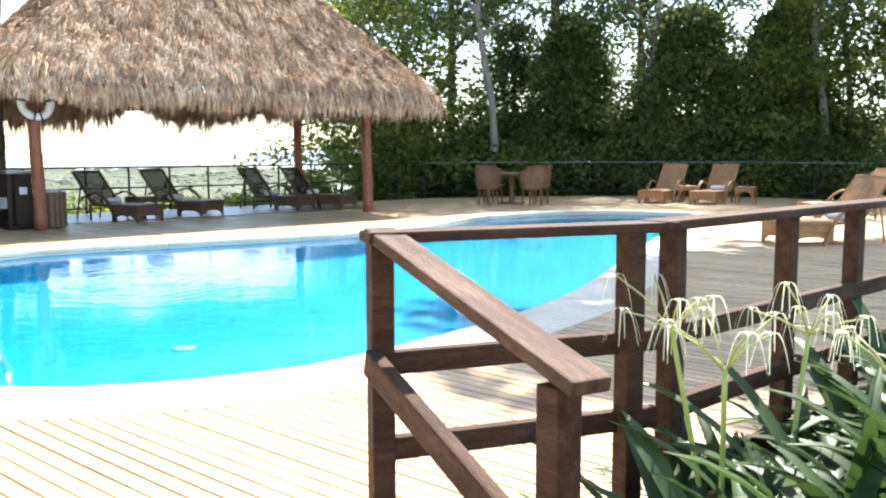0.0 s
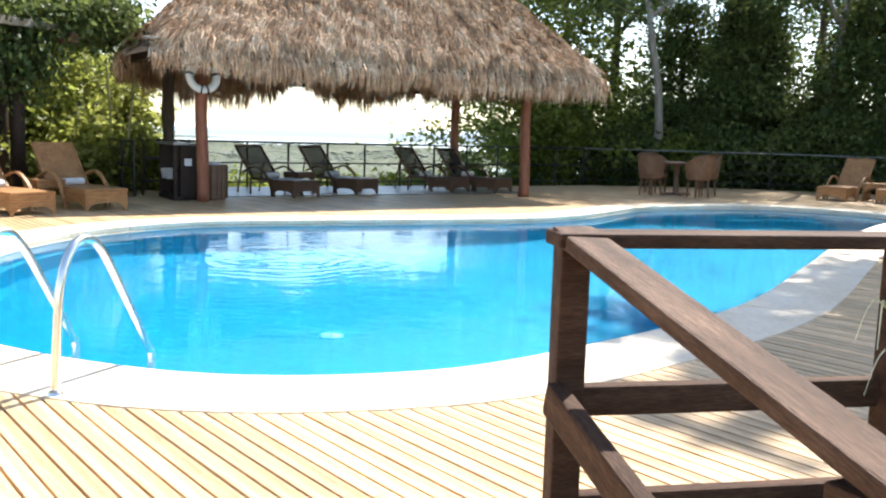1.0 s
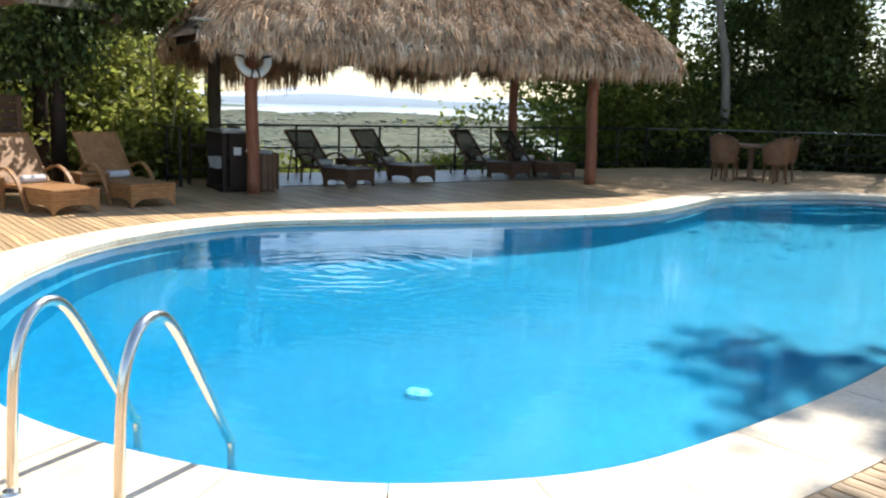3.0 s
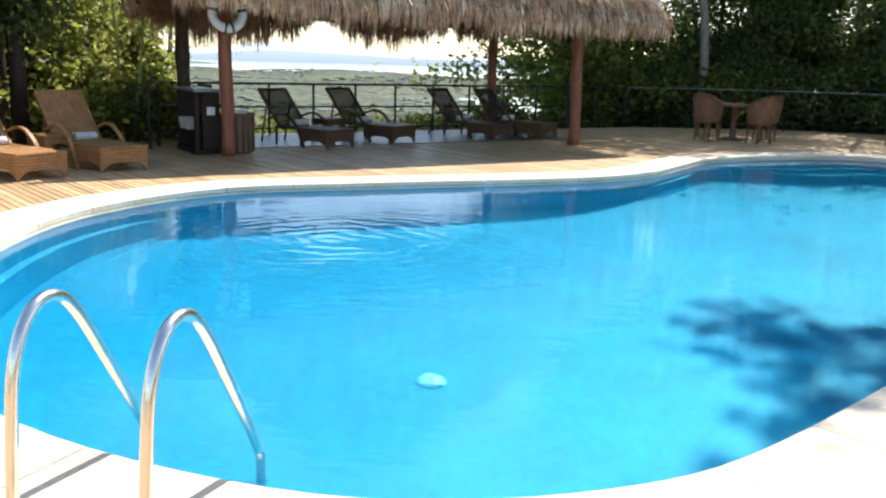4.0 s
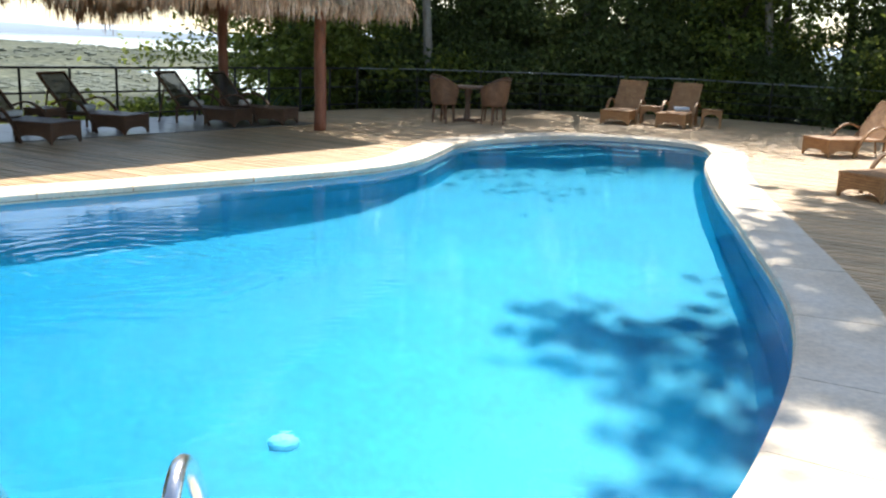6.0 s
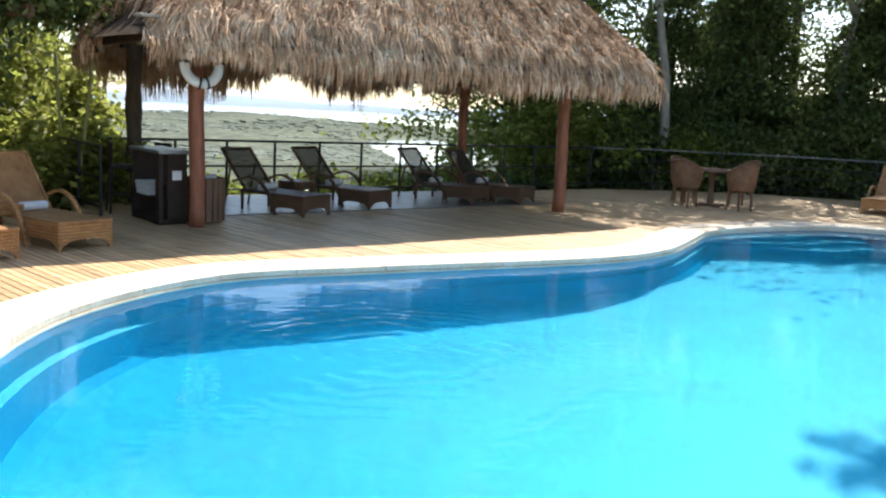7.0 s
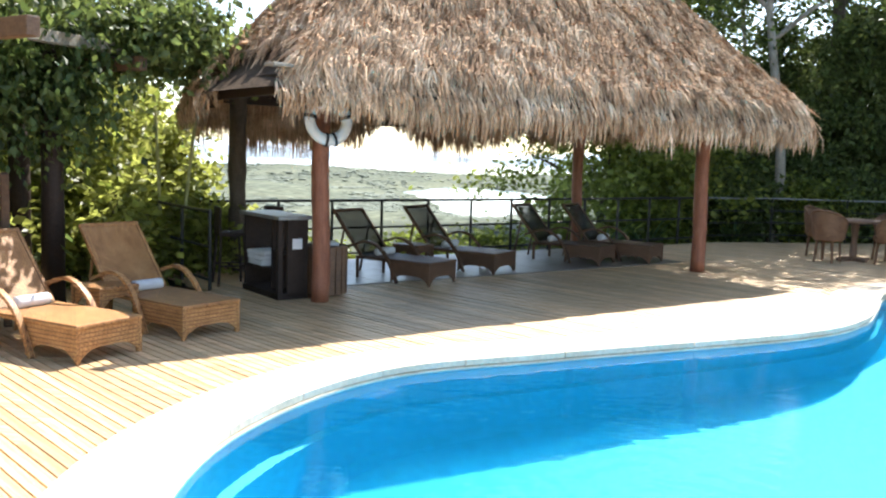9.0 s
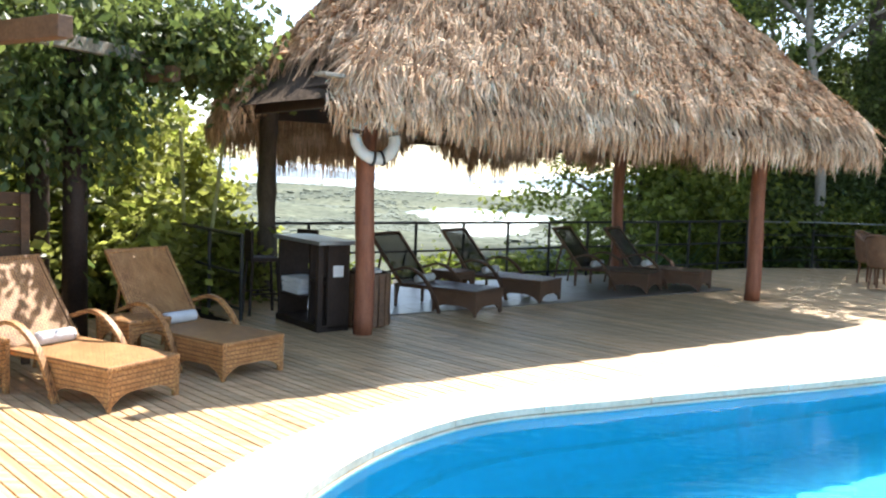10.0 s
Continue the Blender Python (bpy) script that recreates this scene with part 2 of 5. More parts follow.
    haze.inputs[0].default_value = (0.01, 0.42, 0.78, 1)
    cloud.inputs[0].default_value = 0.14
    l.new(tr.outputs[0], cloud.inputs[1])
    l.new(haze.outputs[0], cloud.inputs[2])
    l.new(cloud.outputs[0], mix.inputs[1])
    l.new(gl.outputs[0], mix.inputs[2])
    l.new(mix.outputs[0], n["Material Output"].inputs[0])
    return m


WATER = water_material()
# a faint emission gives the backlit hills the brightness of haze
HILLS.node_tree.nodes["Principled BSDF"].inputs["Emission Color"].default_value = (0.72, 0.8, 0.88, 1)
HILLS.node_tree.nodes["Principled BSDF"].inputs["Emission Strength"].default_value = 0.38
# haze over the lowland is put into the crowns' grey-green colour
FOREST = shade("haze_greyed_forest_crowns", [(0.15, 0.165, 0.13), (0.17, 0.185, 0.145), (0.19, 0.205, 0.155)], 0.03, 0.95, piece=0.16, spec=0.05)


def see_through(m, share):
    """Open weave: a share of the light passes between the threads."""
    n, l = m.node_tree.nodes, m.node_tree.links
    tr, mix = n.new("ShaderNodeBsdfTransparent"), n.new("ShaderNodeMixShader")
    mix.inputs[0].default_value = share
    l.new(n["Principled BSDF"].outputs[0], mix.inputs[1])
    l.new(tr.outputs[0], mix.inputs[2])
    l.new(mix.outputs[0], n["Material Output"].inputs[0])


see_through(MESH, 0.32)
SEA = shade("pale_sea_water", [(0.25, 0.32, 0.36), (0.32, 0.39, 0.42)], 0.02, 0.12, spec=0.6)

# ---- mesh helpers ----


def put(name, bm, material, smooth=False):
    me = bpy.data.meshes.new(name)
    bm.to_mesh(me)
    bm.free()
    me.materials.append(material)
    if smooth:
        for f in me.polygons:
            f.use_smooth = True
    return me


def part(name, bm, material, parent, label="", m=None, smooth=False):
    """Links a bmesh as one mesh object under a thing or a part."""
    me = bm if isinstance(bm, bpy.types.Mesh) else put(name, bm, material, smooth)
    ob = new(name, me)
    ob.parent = parent
    if m is not None:
        ob.matrix_basis = m
    if label:
        tagged(ob, label)
    return ob


def thing(name, label, category, m=None, group="", kind=""):
    ob = new(name)
    if m is not None:
        ob.matrix_basis = m
    return tagged(ob, label, category, group, kind)


def box(bm, x0, y0, z0, x1, y1, z1, bevel=0.0, m=None):
    """A box between two corners, its edges rounded by a bevel."""
    t = Matrix.Translation(((x0 + x1) / 2, (y0 + y1) / 2, (z0 + z1) / 2)) @ Matrix.Diagonal((abs(x1 - x0), abs(y1 - y0), abs(z1 - z0), 1))
    r = bmesh.ops.create_cube(bm, size=1, matrix=t)
    vs = r["verts"]
    if bevel:
        es = list({e for v in vs for e in v.link_edges})
        rb = bmesh.ops.bevel(bm, geom=es, offset=bevel, segments=2, profile=0.6, affect="EDGES")
        vs = list({v for f in rb["faces"] for v in f.verts})
    if m is not None:
        bmesh.ops.transform(bm, matrix=m, verts=vs)
    return bm


def tube(bm, pts, radii, sides=8, cap=True):
    """A round bar along points, with a radius for each."""
    pts = [Vector(p) for p in pts]
    if not isinstance(radii, (list, tuple)):
        radii = [radii] * len(pts)
    rings, up = [], None
    for i, p in enumerate(pts):
        d = (pts[min(i + 1, len(pts) - 1)] - pts[max(i - 1, 0)]).normalized()
        if up is None:
            up = Vector((0, 0, 1)) if abs(d.z) < 0.9 else Vector((1, 0, 0))
        a = d.cross(up).normalized()
        b = a.cross(d).normalized()
        up = b
        rings.append([bm.verts.new(p + radii[i] * (math.cos(2 * math.pi * k / sides) * a + math.sin(2 * math.pi * k / sides) * b)) for k in range(sides)])
    for r, q in zip(rings, rings[1:]):
        for k in range(sides):
            bm.faces.new((r[k], r[(k + 1) % sides], q[(k + 1) % sides], q[k]))
    if cap:
        bm.faces.new(list(reversed(rings[0])))
        bm.faces.new(rings[-1])
    return bm


def smooth_line(pts, n):
    """A Catmull-Rom line through points."""
    pts = [Vector(p) for p in pts]
    pts = [2 * pts[0] - pts[1]] + pts + [2 * pts[-1] - pts[-2]]
    out = []
    for a, b, c, d in zip(pts, pts[1:], pts[2:], pts[3:]):
        for k in range(n):
            t = k / n
            out.append(0.5 * (2 * b + (c - a) * t + (2 * a - 5 * b + 4 * c - d) * t * t + (3 * b - a - 3 * c + d) * t ** 3))
    out.append(pts[-2])
    return out


def flat_bar(bm, pts, width, thick, side):
    """A flat strip along points: width across `side`, thick along the bend's normal."""
    side = Vector(side)
    rings = []
    for i, p in enumerate(pts):
        d = (pts[min(i + 1, len(pts) - 1)] - pts[max(i - 1, 0)]).normalized()
        nrm = d.cross(side).normalized()
        rings.append([bm.verts.new(p + s * side * width / 2 + q * nrm * thick / 2) for s, q in ((-1, -1), (1, -1), (1, 1), (-1, 1))])
    for r, q in zip(rings, rings[1:]):
        for k in range(4):
            bm.faces.new((r[k], r[(k + 1) % 4], q[(k + 1) % 4], q[k]))
    bm.faces.new(list(reversed(rings[0])))
    bm.faces.new(rings[-1])
    return bm


def cylinder(bm, r0, r1, z0, z1, sides=20, x=0, y=0):
    return tube(bm, [(x, y, z0), (x, y, z1)], [r0, r1], sides)


def leaves_mesh(name, centres, size, material, rng, droop=0.3, long=1.6, hang=0.0):
    """One mesh of many small folded leaves round the given centres."""
    c = np.asarray(centres)
    n = len(c)
    s = size * rng.uniform(0.6, 1.35, n)
    th, ph = rng.uniform(0, 2 * np.pi, n), rng.normal(-droop, 0.45, n) - hang
    d = np.stack([np.cos(th) * np.cos(ph), np.sin(th) * np.cos(ph), np.sin(ph)], 1)
    r = rng.normal(0, 1, (n, 3))
    w = np.cross(d, r)
    w /= np.linalg.norm(w, axis=1)[:, None] + 1e-9
    nr = np.cross(d, w)
    L, W = (s * long)[:, None], (s * 0.5)[:, None]
    v = np.stack([c, c + d * L * 0.45 + w * W + nr * W * 0.25, c + d * L, c + d * L * 0.45 - w * W + nr * W * 0.25], 1).reshape(-1, 3)
    k = np.arange(n) * 4
    f = np.concatenate([np.stack([k, k + 1, k + 2], 1), np.stack([k, k + 2, k + 3], 1)])
    me = bpy.data.meshes.new(name)
    me.from_pydata(v.tolist(), [], f.tolist())
    me.materials.append(material)
    return me


def clumps(rng, centre, radii, count, per, spread):
    """Places of leaves gathered in clumps through the shell of an uneven crown."""
    out = []
    for _ in range(count):
        d = rng.normal(0, 1, 3)
        d /= np.linalg.norm(d)
        q = np.asarray(centre) + d * np.asarray(radii) * rng.uniform(0.35, 1.0) * (0.75 + 0.35 * math.sin(5 * d[0] + 3 * d[2]))
        out.append(q + rng.normal(0, 1, (per, 3)) * np.asarray((spread, spread, spread * 0.55)))
    return np.concatenate(out)

# ---- plan ----
PAV = Vector((-6.53, 14.5))
PA = radians(40.6)
PU, PV = Vector((math.cos(PA), math.sin(PA))), Vector((-math.sin(PA), math.cos(PA)))


def pav(a, b, z=0.0):
    q = PAV + a * PU + b * PV
    return Vector((q.x, q.y, z))


def pav_pose(a, b, z=0.0, turn=0.0):
    return Matrix.Translation(pav(a, b, z)) @ pose(0, 0, 0, 0, 0, 40.6 + turn)


POOL_BENDS = [(-2.41, 4.65), (-1.2, 4.9), (-0.31, 5.68), (1.0, 7.55), (2.1, 10.2), (3.0, 12.5), (4.1, 15.0), (4.95, 16.5), (5.2, 17.7), (4.4, 18.55), (3.17, 18.8), (1.95, 18.25), (0.76, 17.25),
              (0.16, 16.05), (-0.42, 14.9), (-1.4, 13.9), (-3.85, 12.45), (-5.33, 11.45), (-6.02, 9.78), (-5.85, 8.03), (-5.17, 6.56), (-3.99, 5.19)]


def closed_line(pts, n):
    pts = [Vector((*p, 0)) for p in pts]
    out, k = [], len(pts)
    for i in range(k):
        a, b, c, d = pts[i - 1], pts[i], pts[(i + 1) % k], pts[(i + 2) % k]
        for j in range(n):
            t = j / n
            out.append(0.5 * (2 * b + (c - a) * t + (2 * a - 5 * b + 4 * c - d) * t * t + (3 * b - a - 3 * c + d) * t ** 3))
    return out


def outset(line, dist):
    """The closed line moved outwards (it runs anticlockwise)."""
    k = len(line)
    out = []
    for i in range(k):
        d = (line[(i + 1) % k] - line[i - 1]).normalized()
        out.append(line[i] + Vector((d.y, -d.x, 0)) * dist)
    return out


POOL = closed_line(POOL_BENDS, 8)
COPE = 0.56


DECK_EDGE = [(-0.36, 2.42), (0.6, 2.8), (2.3, 4.35), (5.6, 7.4), (9.5, 10.5), (11.5, 16.0), (11.0, 22.0), (8.5, 24.6), (3.5, 25.3), (-0.1, 24.2), tuple(pav(-0.85, 3.35)[:2]), tuple(pav(-0.85, 1.25)[:2]),
             (-9.6, 14.6), (-10.6, 12.0), (-10.6, 5.0), (-8.0, 1.2), (-3.0, 0.9), (-0.36, 0.9)]

# ---- ground, sea and distance ----


def ground_height(x, y):
    dx, dy = x + 0.5, y - 12.0
    r = math.hypot(dx, dy)
    brg = math.atan2(-x, y)
    if math.hypot((x + 0.5) / 7.6, (y - 11.8) / 9.0) < 1:
        return -2.6
    lip = -0.16 if y > 1.5 else -0.42
    view = max(0.0, math.cos(brg - 0.25))
    fall = min(1.0, max(0.0, (r - 16.0) / 110.0))
    low = -32.0 + 13.0 * noise.noise((x / 260, y / 260, 3.1)) + 6.0 * noise.noise((x / 90, y / 90, 7.7)) + 2.0
    if view > 0.3:
        bay = math.exp(-(((brg - 0.05) / 0.085) ** 2 + ((r - 830) / 330) ** 2) * 1.3)
        low -= 24 * bay
        if r > 1450:
            low -= (r - 1450) / 25
        strip = math.exp(-((r - 3000 + 60 * math.sin(brg * 25)) / 110) ** 2) * (1 / (1 + math.exp(-(brg - 0.235) * 160)))
        low = max(low, -60) + 0.0
        if r > 2000:
            low = -60 + 28 * strip
    k = fall * fall * (3 - 2 * fall)
    side = 0.25 + 0.75 * view
    return lip * (1 - k) + low * k * side


def build_ground():
    radii = [0.0] + [0.9 * i for i in range(1, 36)] + [32 * 1.09 ** i for i in range(1, 60)]
    angs = []
    a = 0.0
    while a < 2 * math.pi - 1e-6:
        angs.append(a)
        near = min(abs(a - math.pi / 2 - 0.2), 2 * math.pi)
        a += radians(0.75) if near < 0.75 else radians(4)
    vs, fs = [(-0.5, 12.0, -2.6)], []
    k = len(angs)
    for r in radii[1:]:
        for a in angs:
            x, y = -0.5 + r * math.cos(a), 12 + r * math.sin(a)
            vs.append((x, y, ground_height(x, y)))
    for i in range(k):
        fs.append((0, 1 + i, 1 + (i + 1) % k))
    for j in range(len(radii) - 2):
        o = 1 + j * k
        for i in range(k):
            fs.append((o + i, o + k + i, o + k + (i + 1) % k, o + (i + 1) % k))
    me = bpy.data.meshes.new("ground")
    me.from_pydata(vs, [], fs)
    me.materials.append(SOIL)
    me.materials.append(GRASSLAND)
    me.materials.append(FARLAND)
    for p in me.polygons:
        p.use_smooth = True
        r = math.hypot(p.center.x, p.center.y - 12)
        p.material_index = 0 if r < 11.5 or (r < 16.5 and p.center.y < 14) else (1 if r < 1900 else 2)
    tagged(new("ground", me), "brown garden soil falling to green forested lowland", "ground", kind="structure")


build_ground()
bm = bmesh.new()
bmesh.ops.create_circle(bm, cap_ends=True, segments=96, radius=4700, matrix=Matrix.Translation((0, 12, -40)))
tagged(new("water_sea", put("water_sea", bm, SEA)), "pale bright sea and bay beyond the forest", "sea", kind="structure")


def build_forest():
    """Crowns of the lowland forest, each an uneven lump, thicker in belts between the fields."""
    r_ = np.random.default_rng(15)
    ico = bmesh.new()
    bmesh.ops.create_icosphere(ico, subdivisions=1, radius=1)
    base = np.array([v.co[:] for v in ico.verts])
    tri = np.array([[v.index for v in f.verts] for f in ico.faces])
    ico.free()
    vs, fs, n = [], [], 0
    for _ in range(26000):
        brg = r_.uniform(-0.3, 0.75)
        d = 90 * (1500 / 90) ** r_.uniform(0, 1)
        x, y = -d * math.sin(brg), 12 + d * math.cos(brg)
        if noise.noise((x / 130, y / 130, 9.0)) < -0.05 + 0.2 * r_.uniform(-1, 1):
            continue
        z = ground_height(x, y)
        if z < -39 or d < 60:
            continue
        s = r_.uniform(1.6, 3.6) * (1 + d / 2500)
        p = base * (1 + r_.uniform(-0.3, 0.3, (len(base), 1))) * np.array((s, s, s * r_.uniform(0.15, 0.27))) + np.array((x, y, z + s * 0.05))
        vs.append(p)
        fs.append(tri + n)
        n += len(base)
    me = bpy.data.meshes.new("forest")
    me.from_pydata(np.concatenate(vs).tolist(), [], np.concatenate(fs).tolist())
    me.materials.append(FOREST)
    tagged(new("forest", me), "forest crowns scattered over the lowland, coloured grey-green for haze", "forest", kind="stuff")


build_forest()


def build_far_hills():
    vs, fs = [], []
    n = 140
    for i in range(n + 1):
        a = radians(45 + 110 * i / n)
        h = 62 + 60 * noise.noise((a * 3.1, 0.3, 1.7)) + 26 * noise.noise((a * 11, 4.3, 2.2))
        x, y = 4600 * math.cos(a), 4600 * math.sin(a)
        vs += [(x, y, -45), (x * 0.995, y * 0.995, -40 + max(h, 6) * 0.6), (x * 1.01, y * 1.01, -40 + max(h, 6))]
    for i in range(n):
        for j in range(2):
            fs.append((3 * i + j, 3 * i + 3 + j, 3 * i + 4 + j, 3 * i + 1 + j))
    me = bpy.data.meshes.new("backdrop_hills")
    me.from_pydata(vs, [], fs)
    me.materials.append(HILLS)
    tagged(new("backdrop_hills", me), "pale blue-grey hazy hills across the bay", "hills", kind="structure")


build_far_hills()

# ---- pool ----
pool = thing("swimming_pool", "blue kidney-shaped swimming pool with pale stone coping", "pool", kind="structure")


def ring_mesh(bm, lines):
    """Faces between closed lines of equal length."""
    rows = [[bm.verts.new(p) for p in ln] for ln in lines]
    k = len(rows[0])
    for r, q in zip(rows, rows[1:]):
        for i in range(k):
            bm.faces.new((r[i], r[(i + 1) % k], q[(i + 1) % k], q[i]))
    return rows


def at_z(line, z):
    return [Vector((p.x, p.y, z)) for p in line]


bm = bmesh.new()
# the ledge low on the wall runs along the pavilion's side only
inner = []
for p, wide, slim_ in zip(POOL, outset(POOL, -0.085), outset(POOL, -0.015)):
    across = (p.x + 2.4) * 0.902 - (p.y - 4.6) * 0.431
    inner.append(wide.lerp(slim_, min(1.0, max(0.0, 0.5 + across / 1.5))))
rows = ring_mesh(bm, [at_z(POOL, -0.02), at_z(POOL, -0.9), at_z(inner, -0.92), at_z(inner, -0.97), at_z(outset(inner, -0.05), -1.6), at_z(outset(inner, -0.16), -1.7)])
f = bm.faces.new(rows[-1])
bmesh.ops.triangulate(bm, faces=[f])
bmesh.ops.recalc_face_normals(bm, faces=bm.faces)
for fc in bm.faces:
    fc.normal_flip()
part("basin", bm, BASIN, pool, "bright blue painted basin", smooth=False)
for k, (depth, w) in enumerate(((0.32, 0.5), (0.62, 0.95), (0.92, 1.4))):
    bm = bmesh.new()
    lobe = [p for p in POOL if p.y > 16.9]
    lobe_in = []
    for i, p in enumerate(lobe):
        d = (lobe[min(i + 1, len(lobe) - 1)] - lobe[max(i - 1, 0)]).normalized()
        lobe_in.append(p + Vector((-d.y, d.x, 0)) * w * (0.02 + 0.98 * min(1.0, i / 9, (len(lobe) - 1 - i) / 9)))
    a = [bm.verts.new((p.x, p.y, -depth)) for p in lobe]
    b = [bm.verts.new((p.x, p.y, -depth)) for p in lobe_in]
    c = [bm.verts.new((p.x, p.y, -1.72)) for p in lobe_in]
    for i in range(len(a) - 1):
        bm.faces.new((a[i], a[i + 1], b[i + 1], b[i]))
        bm.faces.new((b[i], b[i + 1], c[i + 1], c[i]))
    bmesh.ops.recalc_face_normals(bm, faces=bm.faces)
    part("step", bm, BASIN, pool)
bm = bmesh.new()
f = bm.faces.new([bm.verts.new((p.x, p.y, 0)) for p in POOL])
bmesh.ops.triangulate(bm, faces=[f])
wat = new("water", put("water", bm, WATER))
wat.location.z = -0.07
wat.visible_shadow = False
tagged(wat, "clear rippled pool water", "water", kind="structure")
# a white tile lip just under the coping
bm = bmesh.new()
ring_mesh(bm, [at_z(outset(POOL, -0.004), -0.052), at_z(outset(POOL, -0.036), -0.055), at_z(outset(POOL, -0.038), -0.1), at_z(outset(POOL, -0.004), -0.11)])
part("tile_lip", bm, COPING, pool, "thin white tile lip at the waterline")
outer = outset(POOL, COPE)
lip = outset(POOL, -0.03)
STONE = 4
for i in range(0, len(POOL), STONE):
    bm = bmesh.new()
    idx = [(i + j) % len(POOL) for j in range(STONE + 1)]
    prof = []
    for n_, j in enumerate(idx):
        p, q = lip[j], outer[j]
        if n_ in (0, STONE):
            other = idx[1] if n_ == 0 else idx[-2]
            p = p.lerp(lip[other], 0.02)
            q = q.lerp(outer[other], 0.02)
        e = p.lerp(q, 0.035)
        prof.append([bm.verts.new((p.x, p.y, -0.045)), bm.verts.new((p.x, p.y, 0.006)), bm.verts.new((e.x, e.y, 0.016)), bm.verts.new((q.x, q.y, 0.007)), bm.verts.new((q.x, q.y, -0.05))])
    for r, s_ in zip(prof, prof[1:]):
        for m_ in range(5):
            bm.faces.new((r[m_], s_[m_], s_[(m_ + 1) % 5], r[(m_ + 1) % 5]))
    bm.faces.new(list(reversed(prof[0])))
    bm.faces.new(prof[-1])
    bmesh.ops.recalc_face_normals(bm, faces=bm.faces)
    part("coping_stone", bm, COPING, pool)

# the steel rails of the pool ladder
ladder = thing("pool_ladder", "bright steel pool ladder rails arching into the water", "ladder", Matrix.Translation((-2.62, 4.165, 0.0)))
for x0, y0 in ((0.0, 0.0), (-0.51, 0.107)):
    bm = bmesh.new()
    line = smooth_line([(x0, y0, 0.0), (x0 + 0.006, y0 + 0.02, 0.3), (x0 + 0.014, y0 + 0.05, 0.54), (x0 + 0.024, y0 + 0.13, 0.68), (x0 + 0.034, y0 + 0.24, 0.71), (x0 + 0.048, y0 + 0.34, 0.645),
                        (x0 + 0.07, y0 + 0.49, 0.42), (x0 + 0.098, y0 + 0.69, 0.09), (x0 + 0.1, y0 + 0.735, -0.05), (x0 + 0.1, y0 + 0.74, -0.9)], 6)
    tube(bm, line, 0.0215, 12)
    part("rail", bm, STEEL, ladder, smooth=True)
    bm = bmesh.new()
    cylinder(bm, 0.04, 0.033, 0.004, 0.02, 18, x0, y0)
    part("flange", bm, STEEL, ladder, smooth=False)
for z in (-0.32, -0.6, -0.86):
    bm = bmesh.new()
    box(bm, -0.46, 0.8, z - 0.012, 0.06, 0.89, z + 0.012, 0.004)
    part("tread", bm, STEEL, ladder)

# round fitting on the pool floor
drain = thing("pool_drain", "round white drain cover on the blue pool floor", "drain", Matrix.Translation((-2.31, 7.66, -1.7)))
bm = bmesh.new()
tube(bm, [(0, 0, 0.0), (0, 0, 0.02), (0, 0, 0.045), (0, 0, 0.055)], [0.1, 0.096, 0.075, 0.04], 28)
part("cover", bm, WHITE, drain, smooth=True)
bm = bmesh.new()
tube(bm, [(0, 0, 0.05), (0, 0, 0.07)], [0.03, 0.022], 14)
part("screw_cap", bm, WHITE, drain)

# ---- thatched pavilion ----
pavilion = thing("pavilion", "open pavilion with reddish wooden posts and a thick palm-thatch roof", "pavilion")
EAVE_Z, RIDGE_Z = 2.36, 5.95
U0, U1, V0, V1 = -1.15, 7.62, -1.22, 4.1
RU0, RU1, RV = 2.6, 3.95, 1.44
LEFT_BACK = (-0.2, 3.65)


def post(a, b, top, r, knots, wood=POSTWOOD):
    bm = bmesh.new()
    rng = np.random.default_rng(int(100 * (a + 20) + 10 * b))
    pts, rad = [], []
    for i in range(15):
        z = top * i / 14
        pts.append((0.012 * math.sin(3 * z + a), 0.012 * math.cos(2.3 * z + b), z))
        rad.append(r * (1.04 - 0.06 * i / 14) * (1 + knots * rng.uniform(-1, 1)))
    tube(bm, pts, rad, 14)
    part("post", bm, wood, pavilion, m=Matrix.Translation(pav(a, b)), smooth=True)


post(0, 0, 2.75, 0.098, 0.02)
post(6.6, 0, 2.75, 0.105, 0.03)
post(0.2, 2.88, 2.75, 0.12, 0.1, BARK)
post(6.7, 2.85, 2.75, 0.095, 0.06)


def beam(a0, b0, a1, b1, z, w, h, wood=DARKWOOD):
    p, q = pav(a0, b0, z), pav(a1, b1, z)
    d = q - p
    bm = bmesh.new()
    box(bm, 0, -w / 2, -h / 2, d.length, w / 2, h / 2, 0.012)
    part("beam", bm, wood, pavilion, m=Matrix.Translation(p) @ pose(0, 0, 0, 0, 0, math.degrees(math.atan2(d.y, d.x))))


beam(-0.9, 0, 7.4, 0, 2.42, 0.12, 0.2)
beam(0.0, 2.87, 7.4, 2.87, 2.42, 0.12, 0.2)
beam(0.05, -1.0, 0.2, 3.3, 2.6, 0.11, 0.16)
beam(6.6, -1.0, 6.7, 3.8, 2.6, 0.11, 0.16)
beam(-1.0, -1.05, -0.95, 0.9, 2.34, 0.08, 0.2)
beam(-0.95, 0.9, -0.35, 3.0, 2.34, 0.08, 0.14)
beam(-1.2, -1.22, -0.95, -1.14, 2.5, 0.14, 0.035, PALEBARK)


